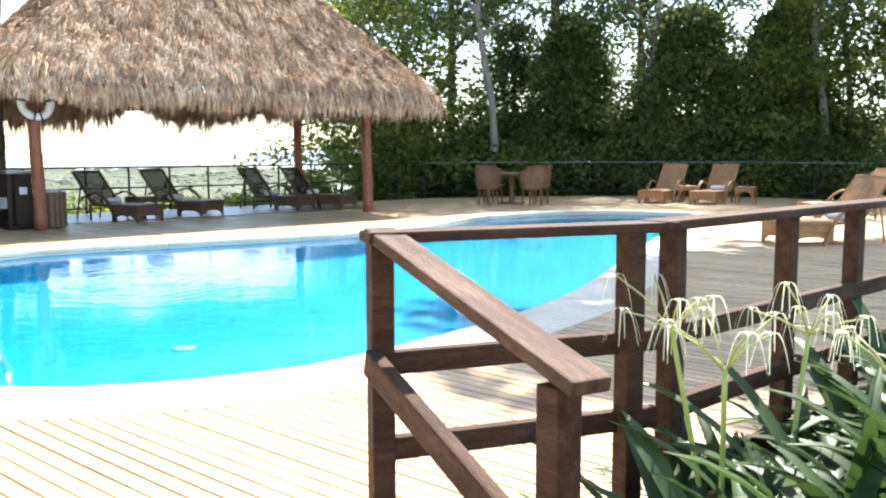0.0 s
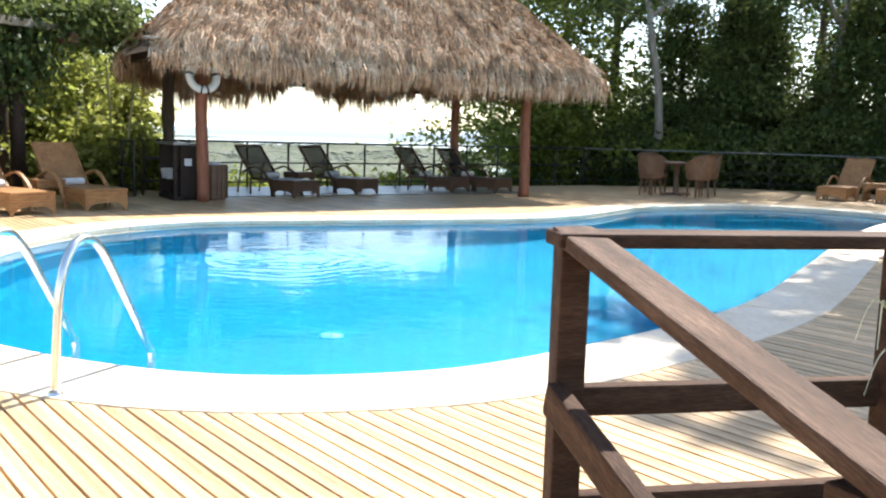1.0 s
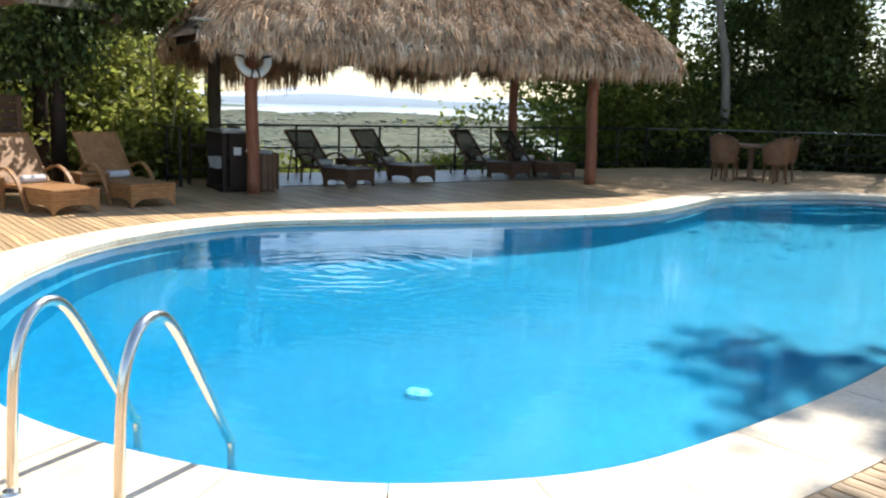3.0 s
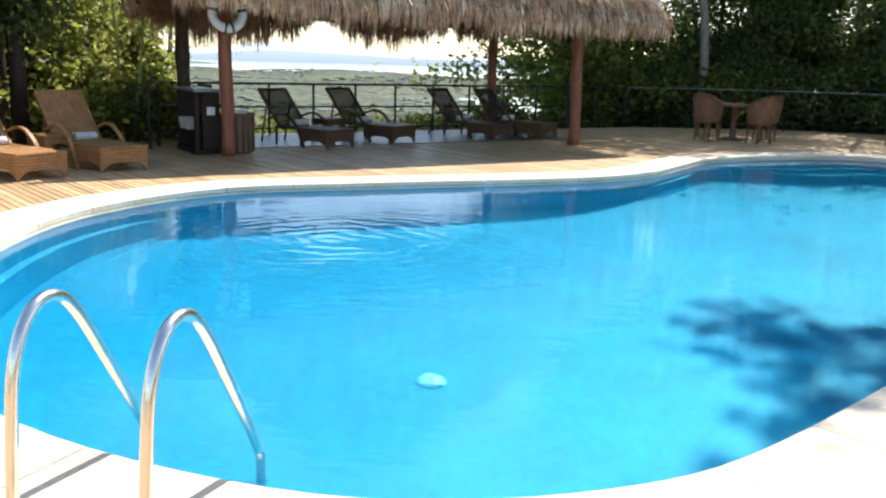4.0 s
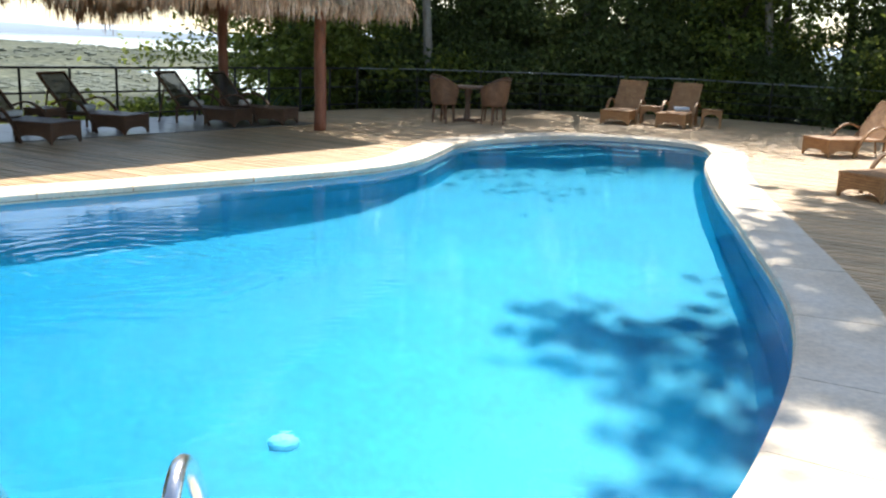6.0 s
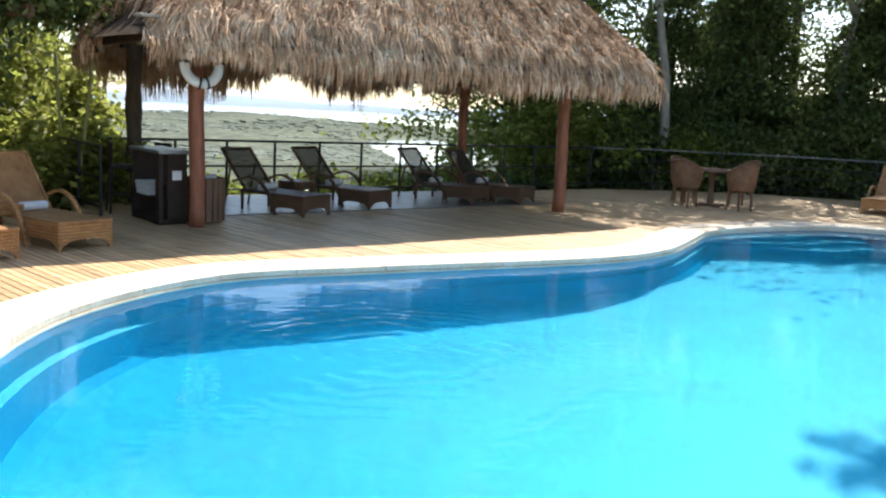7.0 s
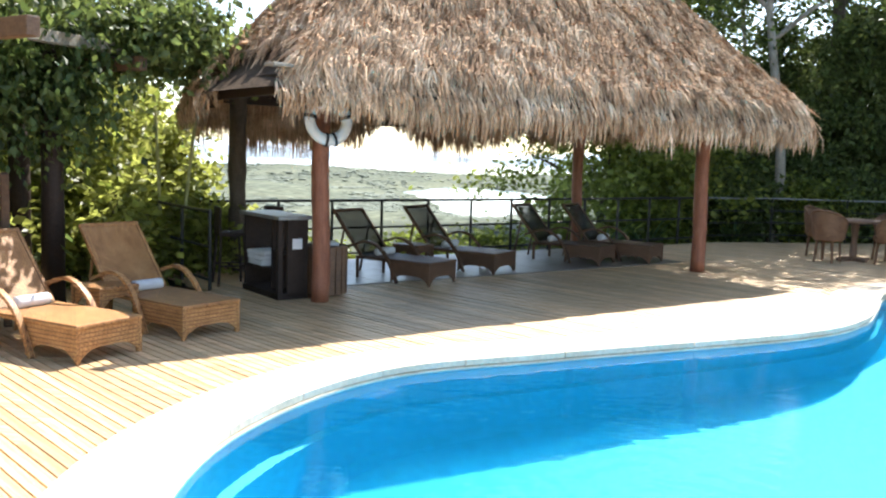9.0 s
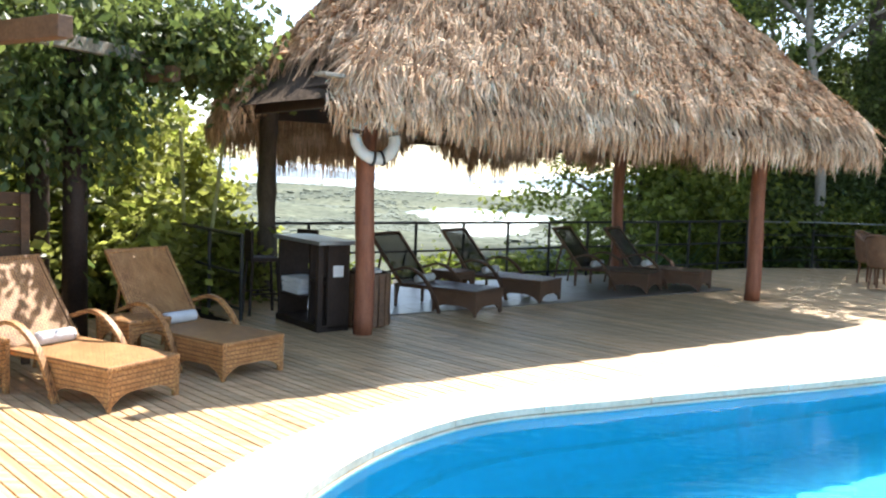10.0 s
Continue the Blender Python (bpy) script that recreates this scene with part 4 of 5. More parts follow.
def run_fence(name, label, pts, spacing, top, levels, post_r, rail_r, mat, top_mat):
    fc = thing(name, label, "fence", kind="structure")
    for (x0, y0), (x1, y1) in zip(pts, pts[1:]):
        d = Vector((x1 - x0, y1 - y0, 0))
        n = max(1, round(d.length / spacing))
        for i in range(n + (1 if (x1, y1) == pts[-1] else 0)):
            bm = bmesh.new()
            cylinder(bm, post_r, post_r, -0.3, top, 8)
            q = Vector((x0, y0, 0)) + d * i / n
            part("fence_post", bm, mat, fc, m=Matrix.Translation(q))
        for z in levels:
            bm = bmesh.new()
            tube(bm, [(x0, y0, z), ((x0 + x1) / 2, (y0 + y1) / 2, z - 0.006), (x1, y1, z)], rail_r if z < top - 0.03 else rail_r * 1.25, 8)
            part("fence_rail", bm, top_mat if z > top - 0.05 else mat, fc)
    return fc


P = lambda a, b: tuple(pav(a, b)[:2])
run_fence("fence_pavilion", "dark metal railing along the pavilion terrace", [P(-0.8, 1.3), P(-0.8, 3.25), P(10.9, 3.25)], 0.91, 0.96, (0.12, 0.52, 0.95), 0.024, 0.017, METAL, METAL)
run_fence("fence_garden", "thin metal railing before the trees", [P(10.9, 3.25), (1.2, 24.9), (4.5, 25.2), (8.4, 24.4), (11.1, 21.6), (11.8, 16.0)], 1.8, 0.96, (0.15, 0.42, 0.68, 0.95), 0.018, 0.011, METAL, GALV)

# wooden handrail by the steps
C0, C4 = (-0.258, 2.567), (4.672, 6.537)
rail = thing("wooden_railing", "dark-stained wooden railing with square posts by the deck steps", "railing", kind="structure")


def rail_post(x, y, z0, z1, w=0.072, turn=20):
    bm = bmesh.new()
    box(bm, -w / 2, -w / 2, z0, w / 2, w / 2, z1, 0.006)
    part("post", bm, RAILWOOD, rail, m=pose(x, y, 0, 0, 0, turn))


def rail_bar(p, q, w, h, name="rail_bar", over=0.0, label="", wood=RAILWOOD):
    p, q = Vector(p), Vector(q)
    d = (q - p).normalized()
    p, q = p - d * over, q + d * over
    ln = (q - p).length
    bm = bmesh.new()
    box(bm, 0, -w / 2, -h / 2, ln, w / 2, h / 2, min(w, h) * 0.22)
    ang = math.atan2(d.y, d.x)
    part(name, bm, wood, rail, label, m=Matrix.Translation(p) @ pose(0, 0, 0, 0, 0, math.degrees(ang)) @ pose(0, 0, 0, 0, -math.degrees(math.asin(d.z)), 0))


for (x, y), z0, t in ((C0, -0.3, 19), ((0.562, 2.837), -0.35, 30), ((0.742, 2.987), -0.35, 42), ((1.382, 3.597), -0.35, 42), ((1.862, 4.017), -0.35, 42), ((3.272, 5.267), -0.3, 42), (C4, -0.3, 42)):
    rail_post(x, y, z0, 1.016, 0.072, t)
END = (0.197, 1.727)
rail_post(END[0] - 0.02, END[1] + 0.04, -0.6, 0.785, 0.072, -56)
rail_bar((*C0, 1.03), (0.672, 2.907, 1.03), 0.115, 0.035, "handrail", 0.05)
rail_bar((0.672, 2.907, 1.034), (*C4, 1.034), 0.115, 0.035, "handrail", 0.03)
rail_bar((C0[0] + 0.01, C0[1] + 0.0, 1.034), (END[0] + 0.02, END[1] - 0.03, 0.81), 0.105, 0.036, "handrail", 0.03, "sloping handrail, worn and coloured paler for sun along its top", SUNWORNRAIL)
rail_bar((0.692, 2.937, 0.065), (*C4, 0.065), 0.03, 0.15, "kick_board")
for z in (0.64, 0.37):
    rail_bar((*C0, z), (0.672, 2.907, z), 0.045, 0.075)
    rail_bar((0.732, 2.977, z), (*C4, z), 0.045, 0.075)
rail_bar((C0[0] - 0.03, C0[1] - 0.03, 0.655), (END[0] - 0.06, END[1] - 0.0, 0.40), 0.045, 0.085)

# ramp up to the deck
ramp = thing("ramp", "plain wooden ramp up to the pool deck", "ramp", kind="structure")
for k in range(24):
    bm = bmesh.new()
    y1 = 0.9 - 0.125 * k
    box(bm, -3.2, y1 - 0.118, -0.03 - 0.011 * k, 0.1, y1, -0.0 - 0.011 * k, 0.004)
    part("plank", bm, DECK, ramp)

# ---- trees and plants ----


def tree(name, label, seed, height, trunk_r, bark, leaf, crown, clump_count, per, leaf_size, spread, lean=(0.0, 0.0), limbs=7, bare=0.45, hang=0.0, cat="tree"):
    """A tapered trunk with limbs, and a crown of many small leaves in clumps at the limbs' ends."""
    rng = np.random.default_rng(seed)
    tr = thing(name, label, cat)
    bm = bmesh.new()
    n = 10
    pts = [Vector((lean[0] * (i / n) ** 1.4 + 0.12 * math.sin(i * 1.3 + seed), lean[1] * (i / n) ** 1.4 + 0.12 * math.cos(i * 1.1 + seed), height * 0.92 * i / n - 0.4)) for i in range(n + 1)]
    rad = [trunk_r * (1.25 if i == 0 else 1) * (1 - 0.82 * i / n) for i in range(n + 1)]
    tube(bm, pts, rad, 10)
    part("trunk", bm, bark, tr, smooth=True)
    tips = []
    for k in range(limbs):
        f = bare + (0.97 - bare) * k / max(1, limbs - 1)
        i = min(n - 1, int(f * n))
        p = pts[i].lerp(pts[i + 1], f * n - i)
        a = 2.4 * k + rng.uniform(0, 1)
        ln = crown[0] * rng.uniform(0.6, 1.0) * (1.15 - 0.55 * f)
        e = p + Vector((math.cos(a) * ln, math.sin(a) * ln, ln * rng.uniform(0.25, 0.75)))
        mid = p.lerp(e, 0.5) + Vector((0, 0, 0.12 * ln))
        bm = bmesh.new()
        r0 = trunk_r * (1 - 0.8 * f) * 0.6 + 0.012
        tube(bm, smooth_line([p, mid, e], 4), [r0 * (1 - 0.09 * j) for j in range(9)], 7)
        part("limb", bm, bark, tr, smooth=True)
        tips += [mid.lerp(e, 0.4), e]
    tips.append(pts[-1])
    cs = []
    for _ in range(clump_count):
        tp = tips[int(rng.integers(len(tips)))]
        c = np.array(tp) + rng.normal(0, 1, 3) * np.array((crown[0], crown[0], crown[1])) * 0.3
        cs.append(c + rng.normal(0, 1, (per, 3)) * np.array((spread, spread, spread * 0.5)))
    part("crown", leaves_mesh("crown", np.concatenate(cs), leaf_size, leaf, rng, hang=hang), leaf, tr)
    return tr


def shrub(name, label, seed, radii, count, per, leaf, leaf_size, spread, cat="shrub", stems=6):
    rng = np.random.default_rng(seed)
    sh = thing(name, label, cat)
    for k in range(stems):
        bm = bmesh.new()
        a = 2 * math.pi * k / stems + rng.uniform(0, 0.8)
        e = Vector((math.cos(a) * radii[0] * 0.6, math.sin(a) * radii[1] * 0.6, radii[2] * rng.uniform(0.9, 1.5)))
        tube(bm, smooth_line([(0.1 * math.cos(a), 0.1 * math.sin(a), -0.4), e * 0.5 + Vector((0, 0, 0.1)), e], 3), [0.03 - 0.003 * j for j in range(7)], 6)
        part("stem", bm, BARK, sh, smooth=True)
    part("foliage", leaves_mesh("foliage", clumps(rng, (0, 0, radii[2]), radii, count, per, spread), leaf_size, leaf, rng), leaf, sh)
    return sh


def plant_all(base, places):
    """Sets the first plant at the first place and copies to the rest."""
    for i, (x, y, z, a) in enumerate(places):
        if i == 0:
            base.matrix_basis = pose(x, y, z, 0, 0, a)
        else:
            copy_thing(base, pose(x, y, z, 0, 0, a))


tall = tree("overhanging_tree", "tall spreading tree that dapples the pool and deck", 51, 20.0, 0.3, BARK, LEAF, (3.7, 1.5), 125, 90, 0.24, 0.42, (-4.0, -1.0), 10, 0.84)
plant_all(tall, [(14.75, 21.4, -0.3, 0), (15.05, 20.2, -0.3, 3)])
airy = tree("airy_tree", "tall airy tree with scattered leaf clumps over the deck", 57, 19.0, 0.24, BARK, LEAF, (2.5, 1.2), 105, 75, 0.22, 0.36, (-6.4, -1.6), 11, 0.78)
plant_all(airy, [(13.65, 19.95, -0.3, 0), (15.3, 20.9, -0.3, 4)])
big = tree("broadleaf_tree", "tall dark green broadleaf tree beyond the railing", 3, 15.0, 0.26, BARK, LEAF, (3.6, 3.0), 150, 150, 0.11, 0.46, (0.6, 0.3), 12, 0.5)
plant_all(big, [(3.6, 29.5, -0.6, 0), (16.0, 17.5, -0.3, 300), (0.4, 34.0, -1.6, 35), (13.5, 33.0, -0.6, 110), (8.5, 38.0, -1.5, 250)])
mid_tree = tree("feathery_tree", "slender tree with sparse fine leaves and pale limbs", 11, 13.0, 0.14, PALEBARK, LEAFMID, (3.4, 2.4), 80, 90, 0.085, 0.5, (-1.0, 0.4), 10, 0.45)
plant_all(mid_tree, [(1.64, 25.9, -0.5, 0), (-1.2, 28.0, -1.2, 120), (6.2, 27.2, -0.5, 220), (11.0, 25.6, -0.4, 300), (13.8, 24.8, -0.4, 200), (2.6, 33.0, -1.4, 60), (12.6, 27.2, -0.5, 20), (14.8, 26.0, -0.5, 140), (16.5, 23.6, -0.5, 250)])
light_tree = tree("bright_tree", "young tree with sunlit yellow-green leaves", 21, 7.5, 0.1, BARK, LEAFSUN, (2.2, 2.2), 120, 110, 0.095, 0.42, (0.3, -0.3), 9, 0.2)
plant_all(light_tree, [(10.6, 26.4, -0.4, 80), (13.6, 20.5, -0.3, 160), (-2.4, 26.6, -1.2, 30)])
low = shrub("broadleaf_shrub", "dark green shrub at the foot of the railing", 5, (1.3, 1.3, 1.0), 75, 150, LEAFMID, 0.085, 0.3)
plant_all(low, [(1.0, 26.4, -0.3, 60), (3.2, 26.5, -0.2, 100), (5.0, 26.6, -0.2, 160), (6.8, 26.2, -0.2, 220), (8.6, 25.9, -0.2, 280), (10.4, 24.3, -0.2, 330), (11.9, 22.0, -0.2, 20), (12.6, 19.4, -0.2, 75), (12.9, 16.6, -0.2, 140),
                (2.2, 28.6, 0.6, 15), (4.4, 28.9, 0.8, 95), (6.6, 28.6, 0.8, 170), (8.9, 28.0, 0.8, 240), (11.4, 27.0, 0.9, 310), (13.6, 23.5, 0.9, 50)])
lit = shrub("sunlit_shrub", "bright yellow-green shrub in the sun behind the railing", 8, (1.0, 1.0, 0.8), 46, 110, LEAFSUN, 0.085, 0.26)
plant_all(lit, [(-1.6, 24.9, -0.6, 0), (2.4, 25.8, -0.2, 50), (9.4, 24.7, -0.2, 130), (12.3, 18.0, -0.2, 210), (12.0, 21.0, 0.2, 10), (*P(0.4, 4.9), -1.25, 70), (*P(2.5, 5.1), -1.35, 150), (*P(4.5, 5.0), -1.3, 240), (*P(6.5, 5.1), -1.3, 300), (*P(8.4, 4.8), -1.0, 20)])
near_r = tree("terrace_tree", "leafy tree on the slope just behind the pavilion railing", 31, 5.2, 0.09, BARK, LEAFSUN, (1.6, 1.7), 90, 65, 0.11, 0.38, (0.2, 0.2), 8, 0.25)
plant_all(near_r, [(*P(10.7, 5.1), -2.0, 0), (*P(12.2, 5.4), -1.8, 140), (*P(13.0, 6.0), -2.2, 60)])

backing = shrub("tall_shrub", "tall dense dark green shrub under the trees beyond the railing", 6, (2.3, 1.7, 1.7), 130, 165, LEAF, 0.09, 0.4, stems=7)
plant_all(backing, [(2.0, 30.6, -0.8, 40), (5.2, 31.2, -0.6, 90), (9.6, 30.4, -0.6, 130), (12.6, 28.8, -0.5, 170), (15.4, 25.6, -0.5, 230), (17.2, 21.8, -0.5, 300)])


def layered_tree(label, seed, height, radius, count, per):
    """A broad cone of drooping leaf pads in tiers round a straight trunk."""
    rng_ = np.random.default_rng(seed)
    tr = thing("layered_tree", label, "tree")
    bm = bmesh.new()
    tube(bm, [(0, 0, -0.4), (0.05, 0, height * 0.45), (0, 0.04, height * 0.93)], [0.17, 0.11, 0.02], 10)
    part("trunk", bm, BARK, tr, smooth=True)
    pads = []
    for k in range(count):
        f = rng_.uniform(0.03, 1.0) ** 0.85
        a = rng_.uniform(0, 2 * math.pi)
        r = radius * (1 - f) ** 0.75 * rng_.uniform(0.5, 1.08) * (1 + 0.16 * math.sin(3 * a + 7 * f))
        c = np.array((r * math.cos(a), r * math.sin(a), height * f - 0.25 * r / radius))
        if k % 9 == 0:
            bm = bmesh.new()
            tube(bm, smooth_line([(0, 0, c[2] - 0.25 * r), (c[0] * 0.5, c[1] * 0.5, c[2] - 0.02), tuple(c)], 3), [0.035 - 0.004 * j for j in range(7)], 6)
            part("limb", bm, BARK, tr, smooth=True)
        q = rng_.normal(0, 1, (per, 3)) * np.array((0.36, 0.36, 0.13))
        q[:, 2] -= 0.35 * np.hypot(q[:, 0], q[:, 1])
        pads.append(c + q)
    part("crown", leaves_mesh("crown", np.concatenate(pads), 0.085, LEAFMID, rng_, hang=0.25), LEAFMID, tr)
    return tr


layered_tree("broad dark green tree with drooping leaf tiers behind the railing", 61, 6.0, 3.1, 250, 160).matrix_basis = pose(7.6, 27.4, -0.4)
layered_tree("dark green tree with drooping leaf tiers behind the table", 62, 6.0, 2.6, 215, 150).matrix_basis = pose(4.3, 28.6, -0.5, 0, 0, 70)
copy_thing(bpy.data.objects["layered_tree"], pose(11.0, 29.0, -0.2, 0, 0, 110))
open_tree = layered_tree("open leafy tree with sky showing between its leaf tiers", 66, 6.6, 2.9, 120, 120)
open_tree.matrix_basis = pose(13.6, 25.9, -0.4)
copy_thing(open_tree, pose(15.6, 23.4, -0.4, 0, 0, 130))
copy_thing(open_tree, pose(2.6, 30.6, -1.0, 0, 0, 250))
copy_thing(open_tree, pose(4.6, 33.0, -1.0, 0, 0, 20))
slim = tree("slender_tree", "slender thin-stemmed tree with few leaves beyond the pavilion", 63, 12.5, 0.07, PALEBARK, LEAFSUN, (1.0, 1.2), 16, 26, 0.13, 0.22, (0.3, 0.1), 6, 0.62)
slim.matrix_basis = pose(-10.8, 21.9, -1.5)

# thicket behind the loungers
thick = tree("thicket_tree", "dense leafy tree draped over the pergola", 41, 6.0, 0.13, BARK, LEAFSUN, (2.0, 2.1), 240, 65, 0.085, 0.42, (0.3, 0.2), 10, 0.12)
plant_all(thick, [(-12.0, 16.4, -0.4, 0), (-13.0, 17.6, -0.4, 310)])
dark_thick = tree("shade_tree", "tall dark tree shading the pergola", 43, 9.0, 0.16, BARK, LEAF, (2.6, 2.6), 200, 80, 0.12, 0.5, (0.2, 0.0), 11, 0.2)
plant_all(dark_thick, [(-13.6, 14.6, -0.4, 0), (-13.2, 10.4, -0.4, 90), (-12.4, 12.8, -0.4, 150), (-15.0, 18.0, -0.6, 200)])
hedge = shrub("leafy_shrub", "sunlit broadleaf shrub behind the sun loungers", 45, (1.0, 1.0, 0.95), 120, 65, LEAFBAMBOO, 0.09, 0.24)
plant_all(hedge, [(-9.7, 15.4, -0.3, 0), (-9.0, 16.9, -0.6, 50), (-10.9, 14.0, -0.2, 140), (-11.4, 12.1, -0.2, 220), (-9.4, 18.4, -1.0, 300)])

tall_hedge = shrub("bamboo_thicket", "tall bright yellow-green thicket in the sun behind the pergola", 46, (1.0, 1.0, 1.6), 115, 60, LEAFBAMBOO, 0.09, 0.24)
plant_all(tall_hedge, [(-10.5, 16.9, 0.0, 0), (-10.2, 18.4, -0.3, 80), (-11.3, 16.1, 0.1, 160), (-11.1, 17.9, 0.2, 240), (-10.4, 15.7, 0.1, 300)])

rng = np.random.default_rng(77)
vine = thing("climbing_vine", "leafy green vine climbing over the pergola beams", "vine")
pts = []
for (x0, y0), (x1, y1), z in (((-9.7, 9.6), (-8.3, 14.7), 3.0), ((-11.6, 13.0), (-8.6, 11.4), 2.95), ((-10.7, 14.6), (-8.2, 13.6), 2.85), ((-8.7, 13.9), (-7.8, 14.7), 2.95)):
    for _ in range(34):
        t = rng.uniform(0, 1)
        c = np.array((x0 + (x1 - x0) * t, y0 + (y1 - y0) * t, z)) + rng.normal(0, 0.16, 3)
        pts.append(c + rng.normal(0, 1, (105, 3)) * np.array((0.26, 0.26, 0.15)))
part("foliage", leaves_mesh("foliage", np.concatenate(pts), 0.065, LEAFMID, rng, hang=0.3), LEAFMID, vine)
# foliage below the beams takes the darker leaf to carry the shade there
pts = []
for x, y in ((-9.06, 13.33), (-9.6, 12.6), (-10.3, 10.3)):
    for _ in range(20):
        z = rng.uniform(1.9, 2.65)
        pts.append(np.array((x, y, z)) + rng.normal(0, 1, (120, 3)) * np.array((0.3, 0.28, 0.25)))
part("hanging_foliage", leaves_mesh("hanging_foliage", np.concatenate(pts), 0.065, LEAF, rng, hang=0.6), LEAF, vine)
for x, y, dx in ((-9.15, 16.35, -0.15), (-8.95, 16.2, 0.45)):
    cane = thing("bamboo_cane", "thin yellow-green bamboo cane among the leaves", "bamboo", Matrix.Translation((x, y, -0.4)), "bamboo canes")
    bm = bmesh.new()
    line, rad = [], []
    for i in range(37):
        z = i * 0.1
        line.append((dx * (z / 3.6), 0.05 * math.sin(z), z))
        rad.append(0.03 if i % 4 == 0 else 0.024)
    tube(bm, line, rad, 8)
    part("culm", bm, BAMBOO, cane, smooth=True)

# spider lilies beside the steps


def strap_leaf(bm, base, a, length, width, lift, droop):
    n = 7
    prev = None
    for i in range(n + 1):
        t = i / n
        r = length * (t * 0.75)
        z = length * (lift * t - droop * t * t)
        w = width * (0.7 + 0.6 * math.sin(math.pi * min(1, t * 1.05)) if t < 0.95 else 0.15)
        p = Vector((base[0] + r * math.cos(a), base[1] + r * math.sin(a), base[2] + z))
        s = Vector((-math.sin(a), math.cos(a), 0)) * w / 2
        row = (bm.verts.new(p - s + Vector((0, 0, 0.25 * w))), bm.verts.new(p), bm.verts.new(p + s + Vector((0, 0, 0.25 * w))))
        if prev:
            bm.faces.new((prev[0], prev[1], row[1], row[0]))
            bm.faces.new((prev[1], prev[2], row[2], row[1]))
        prev = row


def lily(m, seed, stalks, leaves=26):
    rng_ = np.random.default_rng(seed)
    ly = thing("spider_lily", "spider lily with strap leaves and drooping white flowers", "flower", m, "spider lilies")
    for k in range(leaves):
        bm = bmesh.new()
        strap_leaf(bm, (rng_.normal(0, 0.05), rng_.normal(0, 0.05), 0), rng_.uniform(0, 2 * math.pi), rng_.uniform(0.55, 0.95), rng_.uniform(0.035, 0.06), rng_.uniform(0.9, 1.5), rng_.uniform(0.45, 0.95))
        part("leaf", bm, LEAFSTRAP, ly, smooth=True)
    for (dx, dy, h) in stalks:
        bm = bmesh.new()
        tube(bm, smooth_line([(0, 0, 0), (dx * 0.4, dy * 0.4, h * 0.5), (dx, dy, h)], 4), [0.011 - 0.0003 * j for j in range(9)], 8)
        st = part("flower_stalk", bm, STALK, ly, smooth=True)
        for f in range(6):
            a = 2 * math.pi * f / 6 + rng_.uniform(0, 0.5)
            ln = rng_.uniform(0.13, 0.2)
            up = rng_.uniform(0.35, 1.1)
            e = Vector((dx + math.cos(a) * ln, dy + math.sin(a) * ln, h + ln * up))
            bm = bmesh.new()
            tube(bm, [(dx, dy, h - 0.01), ((dx + e.x) / 2, (dy + e.y) / 2, h + ln * up * 0.6), e], [0.005, 0.0035, 0.0035], 5)
            part("flower_stem", bm, PEDICEL, st, smooth=True)
            bm = bmesh.new()
            for q in range(6):
                b = 2 * math.pi * q / 6
                o = Vector((math.cos(b), math.sin(b), 0)) * 0.04
                prev = None
                for i in range(6):
                    t = i / 5
                    p = e + o * (1.6 * t) + Vector((0, 0, 0.03 * math.sin(math.pi * t * 0.8) - 0.12 * t * t))
                    s = Vector((-math.sin(b), math.cos(b), 0)) * (0.0032 * (1 - 0.6 * t))
                    row = (bm.verts.new(p - s), bm.verts.new(p + s))
                    if prev:
                        bm.faces.new((prev[0], prev[1], row[1], row[0]))
                    prev = row
            part("flower", bm, PETAL, st, "drooping white spidery flower")
    return ly


lily(pose(0.81, 2.59, -0.3, 0, 0, 10), 1, [(-0.12, 0.14, 1.02), (-0.03, -0.05, 0.93)])
lily(pose(1.07, 2.79, -0.25, 0, 0, 80), 2, [(0.2, -0.12, 0.9)])
lily(pose(0.59, 2.29, -0.3, 0, 0, 160), 3, [], 34)
lily(pose(0.77, 1.99, -0.3, 0, 0, 240), 11, [], 34)
lily(pose(1.37, 2.79, -0.2, 0, 0, 220), 4, [(0.15, 0.15, 0.76)])
lily(pose(1.02, 2.29, -0.25, 0, 0, 300), 5, [], 34)
lily(pose(1.57, 3.14, -0.15, 0, 0, 30), 6, [], 34)
lily(pose(1.97, 3.44, -0.15, 0, 0, 100), 7, [], 34)
lily(pose(1.42, 2.39, -0.15, 0, 0, 20), 8, [], 36)
lily(pose(1.82, 2.94, -0.1, 0, 0, 60), 9, [], 36)
lily(pose(2.37, 3.64, -0.1, 0, 0, 130), 10, [], 34)
for k, (x, y) in enumerate(((1.15, 2.5), (1.6, 2.6), (2.05, 3.05), (2.5, 3.4), (1.1, 1.95), (2.7, 4.0), (1.5, 2.15))):
    lily(pose(x + 0.07, y + 0.04, -0.12, 0, 0, 47 * k), 40 + k, [], 40)

for k, (x, y, z) in enumerate(((*P(8.5, 3.75), -0.25), (*P(9.6, 3.8), -0.25), (0.4, 25.0, -0.2), (2.6, 25.5, -0.2), (9.3, 24.6, -0.2), (10.9, 22.9, -0.2))):
    cl = lily(pose(x, y, z, 0, 0, 50 * k), 20 + k, [], 30)
    tagged(cl, "spiky clump of pale green strap leaves by the railing", "plant", "strap-leaf clumps")
    cl.name = "strap_leaf_plant"

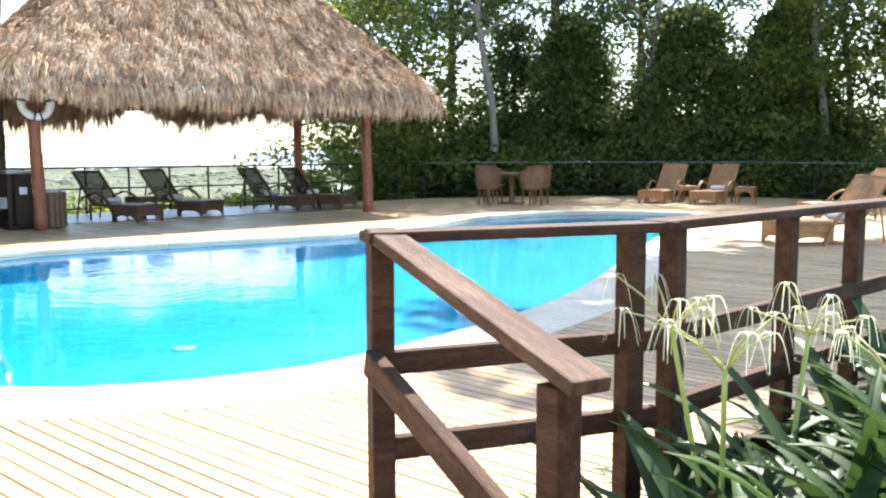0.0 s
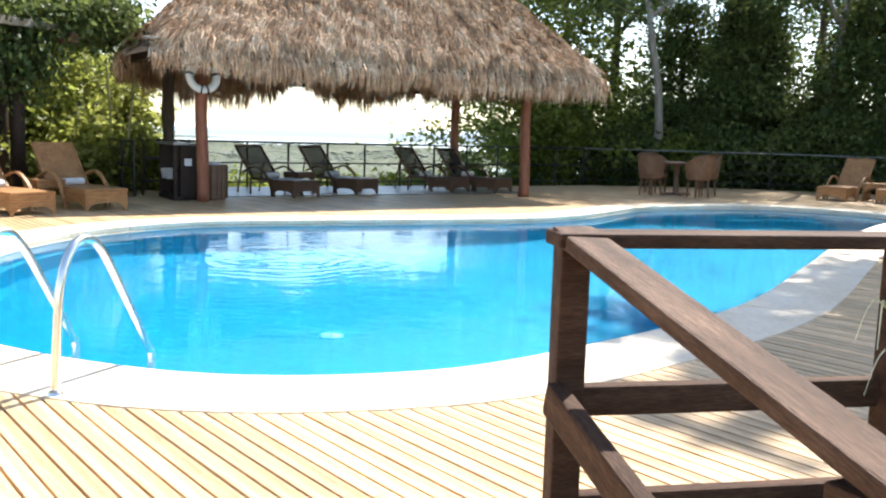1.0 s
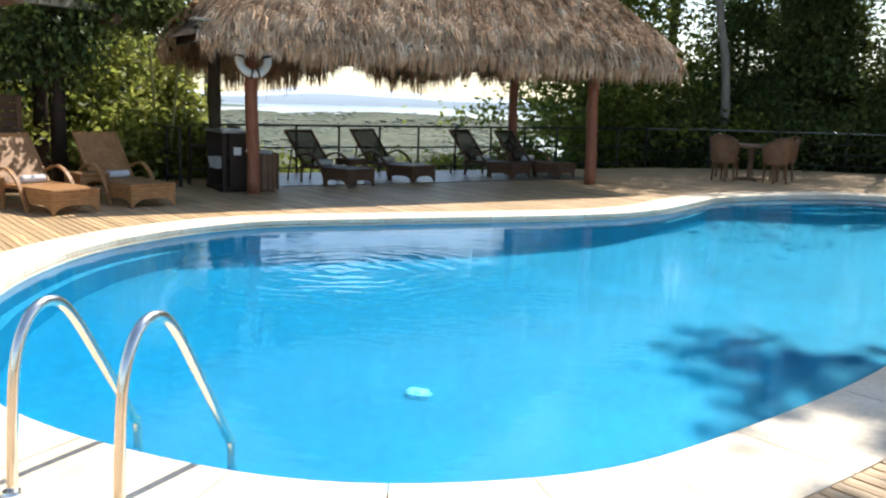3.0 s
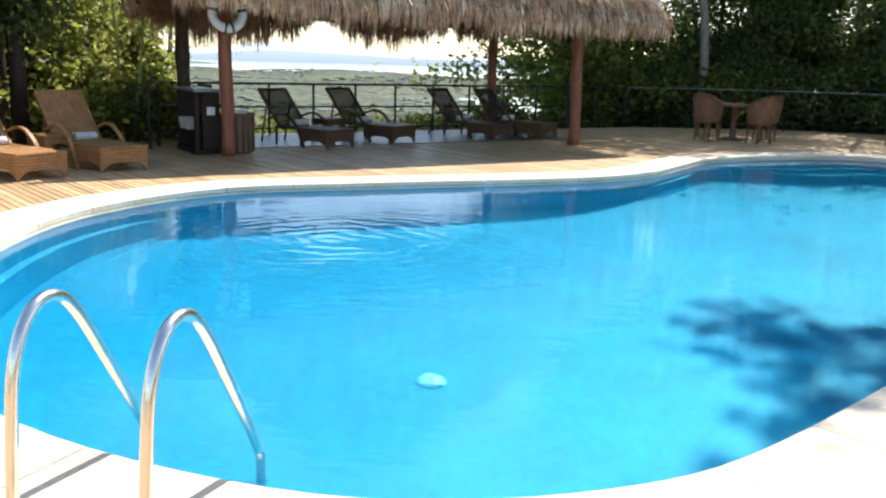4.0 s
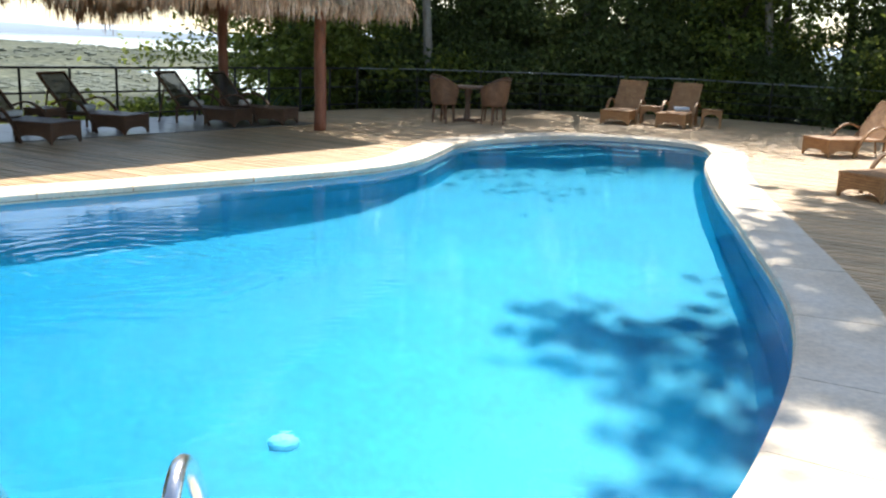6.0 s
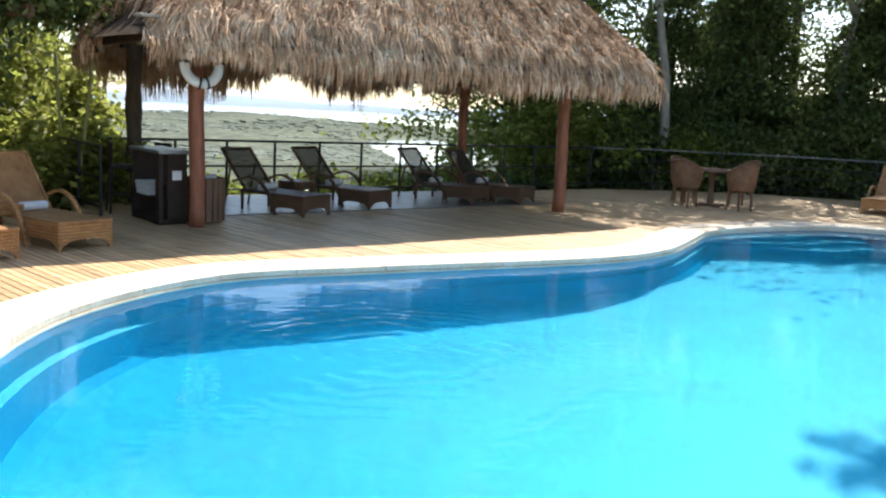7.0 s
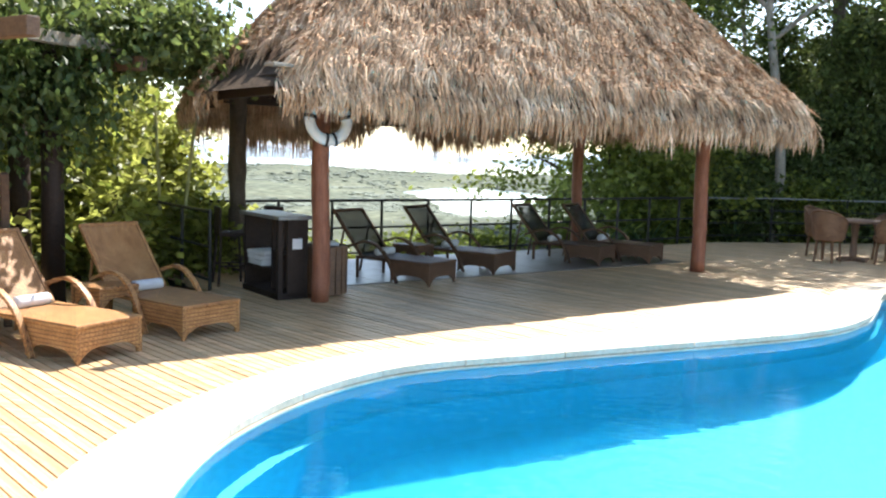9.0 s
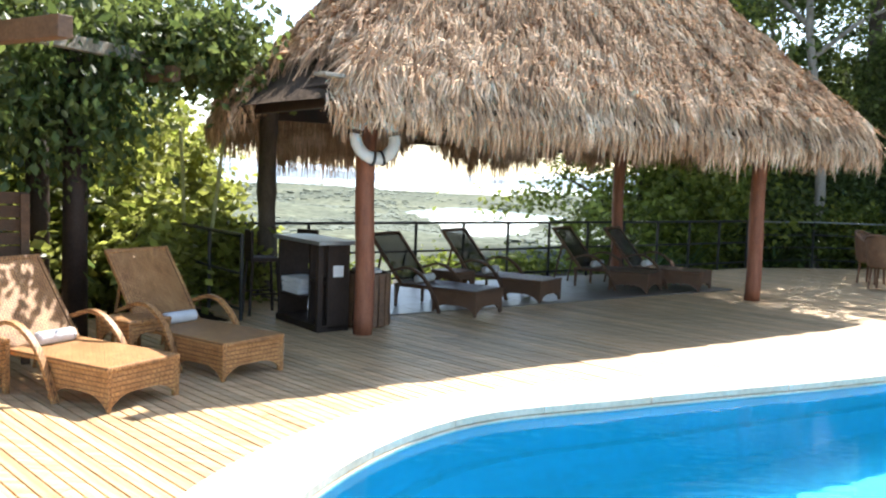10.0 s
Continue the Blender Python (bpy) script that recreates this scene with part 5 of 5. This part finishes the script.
# ---- pavilion floor ----
slab = thing("floor_pavilion", "smooth grey tiled pavilion floor", "floor", kind="structure")
tile_bm = bmesh.new()
box(tile_bm, -0.298, -0.298, -0.02, 0.298, 0.298, 0.012, 0.003)
tile_me = put("tile", tile_bm, FLOORTILE)
for i in range(12):
    for j in range(4):
        part("tile", tile_me, FLOORTILE, slab, m=pav_pose(0.5 + 0.6 * i, 1.22 + 0.6 * j))

# ---- deck planks ----
deck = thing("deck", "weathered tan wooden deck round the pool", "deck", kind="structure")
DA = radians(-42)
DD, DN = Vector((math.cos(DA), math.sin(DA), 0)), Vector((-math.sin(DA), math.cos(DA), 0))
PITCH, PW = 0.088, 0.0745
EDGE = [Vector((*p, 0)) for p in DECK_EDGE]
HOLE = outset(POOL, COPE - 0.1)
TILES = [pav(0.21, 0.93), pav(7.39, 0.93), pav(7.39, 3.31), pav(0.21, 3.31)]


def crossings(poly, off):
    out = []
    for a, b in zip(poly, poly[1:] + poly[:1]):
        da, db = a.dot(DN) - off, b.dot(DN) - off
        if (da > 0) != (db > 0):
            out.append((a + (b - a) * da / (da - db)).dot(DD))
    return sorted(out)


near_planks, far_planks = [], []
rng = np.random.default_rng(9)
offs = [p.dot(DN) for p in EDGE]
k = math.ceil(min(offs) / PITCH)
while k * PITCH < max(offs):
    off = k * PITCH
    k += 1
    marks = sorted([(c, 1) for c in crossings(EDGE, off)] + [(c, 2) for c in crossings(HOLE, off)] + [(c, 4) for c in crossings(TILES, off)])
    state, last = 0, None
    for c, bit in marks:
        if state == 1 and c - last > 0.12:
            a = last
            first = a + rng.uniform(1.2, 3.4)
            cuts = [a]
            while first < c - 0.5:
                cuts.append(first)
                first += rng.uniform(2.4, 3.4)
            cuts.append(c)
            for s, e in zip(cuts, cuts[1:]):
                mid = DD * (s + e) / 2 + DN * off
                ln = e - s - 0.004
                (near_planks if mid.y < 6.5 and mid.x < 3.0 or (mid.x < -5.6 and mid.y < 13.2) else far_planks).append((mid, ln))
        state ^= bit
        last = c
near_planks.sort(key=lambda q: (q[0] - Vector((-2.0, 5.0, 0))).length)
far_planks += near_planks[300:]
near_planks = near_planks[:300]
plank_bm = bmesh.new()
box(plank_bm, -0.5, -PW / 2, -0.03, 0.5, PW / 2, 0.0)
plank_me = put("plank", plank_bm, DECK)
for mid, ln in near_planks:
    part("plank", plank_me, DECK, deck, m=Matrix.Translation(mid + Vector((0, 0, rng.normal(0, 0.0012)))) @ pose(0, 0, 0, 0, 0, -42) @ Matrix.Diagonal((ln, 1, 1, 1)))
vs, fs = [], []
for mid, ln in far_planks:
    o = len(vs)
    dz = rng.normal(0, 0.0012)
    for sx in (-0.5, 0.5):
        for sy in (-0.5, 0.5):
            for z in (-0.03, 0.0):
                vs.append(tuple(mid + DD * ln * sx + DN * PW * sy + Vector((0, 0, z + dz))))
    fs += [(o + 1, o + 5, o + 7, o + 3), (o, o + 1, o + 3, o + 2), (o + 4, o + 6, o + 7, o + 5), (o, o + 4, o + 5, o + 1), (o + 2, o + 3, o + 7, o + 6)]
me = bpy.data.meshes.new("planking")
me.from_pydata(vs, [], fs)
me.materials.append(DECK)
tagged(part("planking", me, DECK, deck), kind="stuff")
# board along the deck edge
bm = bmesh.new()
ro = [bm.verts.new((p.x, p.y, -0.034)) for p in EDGE]
rl = [bm.verts.new((p.x, p.y, -0.2)) for p in EDGE]
for i in range(len(ro)):
    j = (i + 1) % len(ro)
    bm.faces.new((rl[i], rl[j], ro[j], ro[i]))
part("fascia", bm, DARKWOOD, deck, "dark board along the deck's edge")
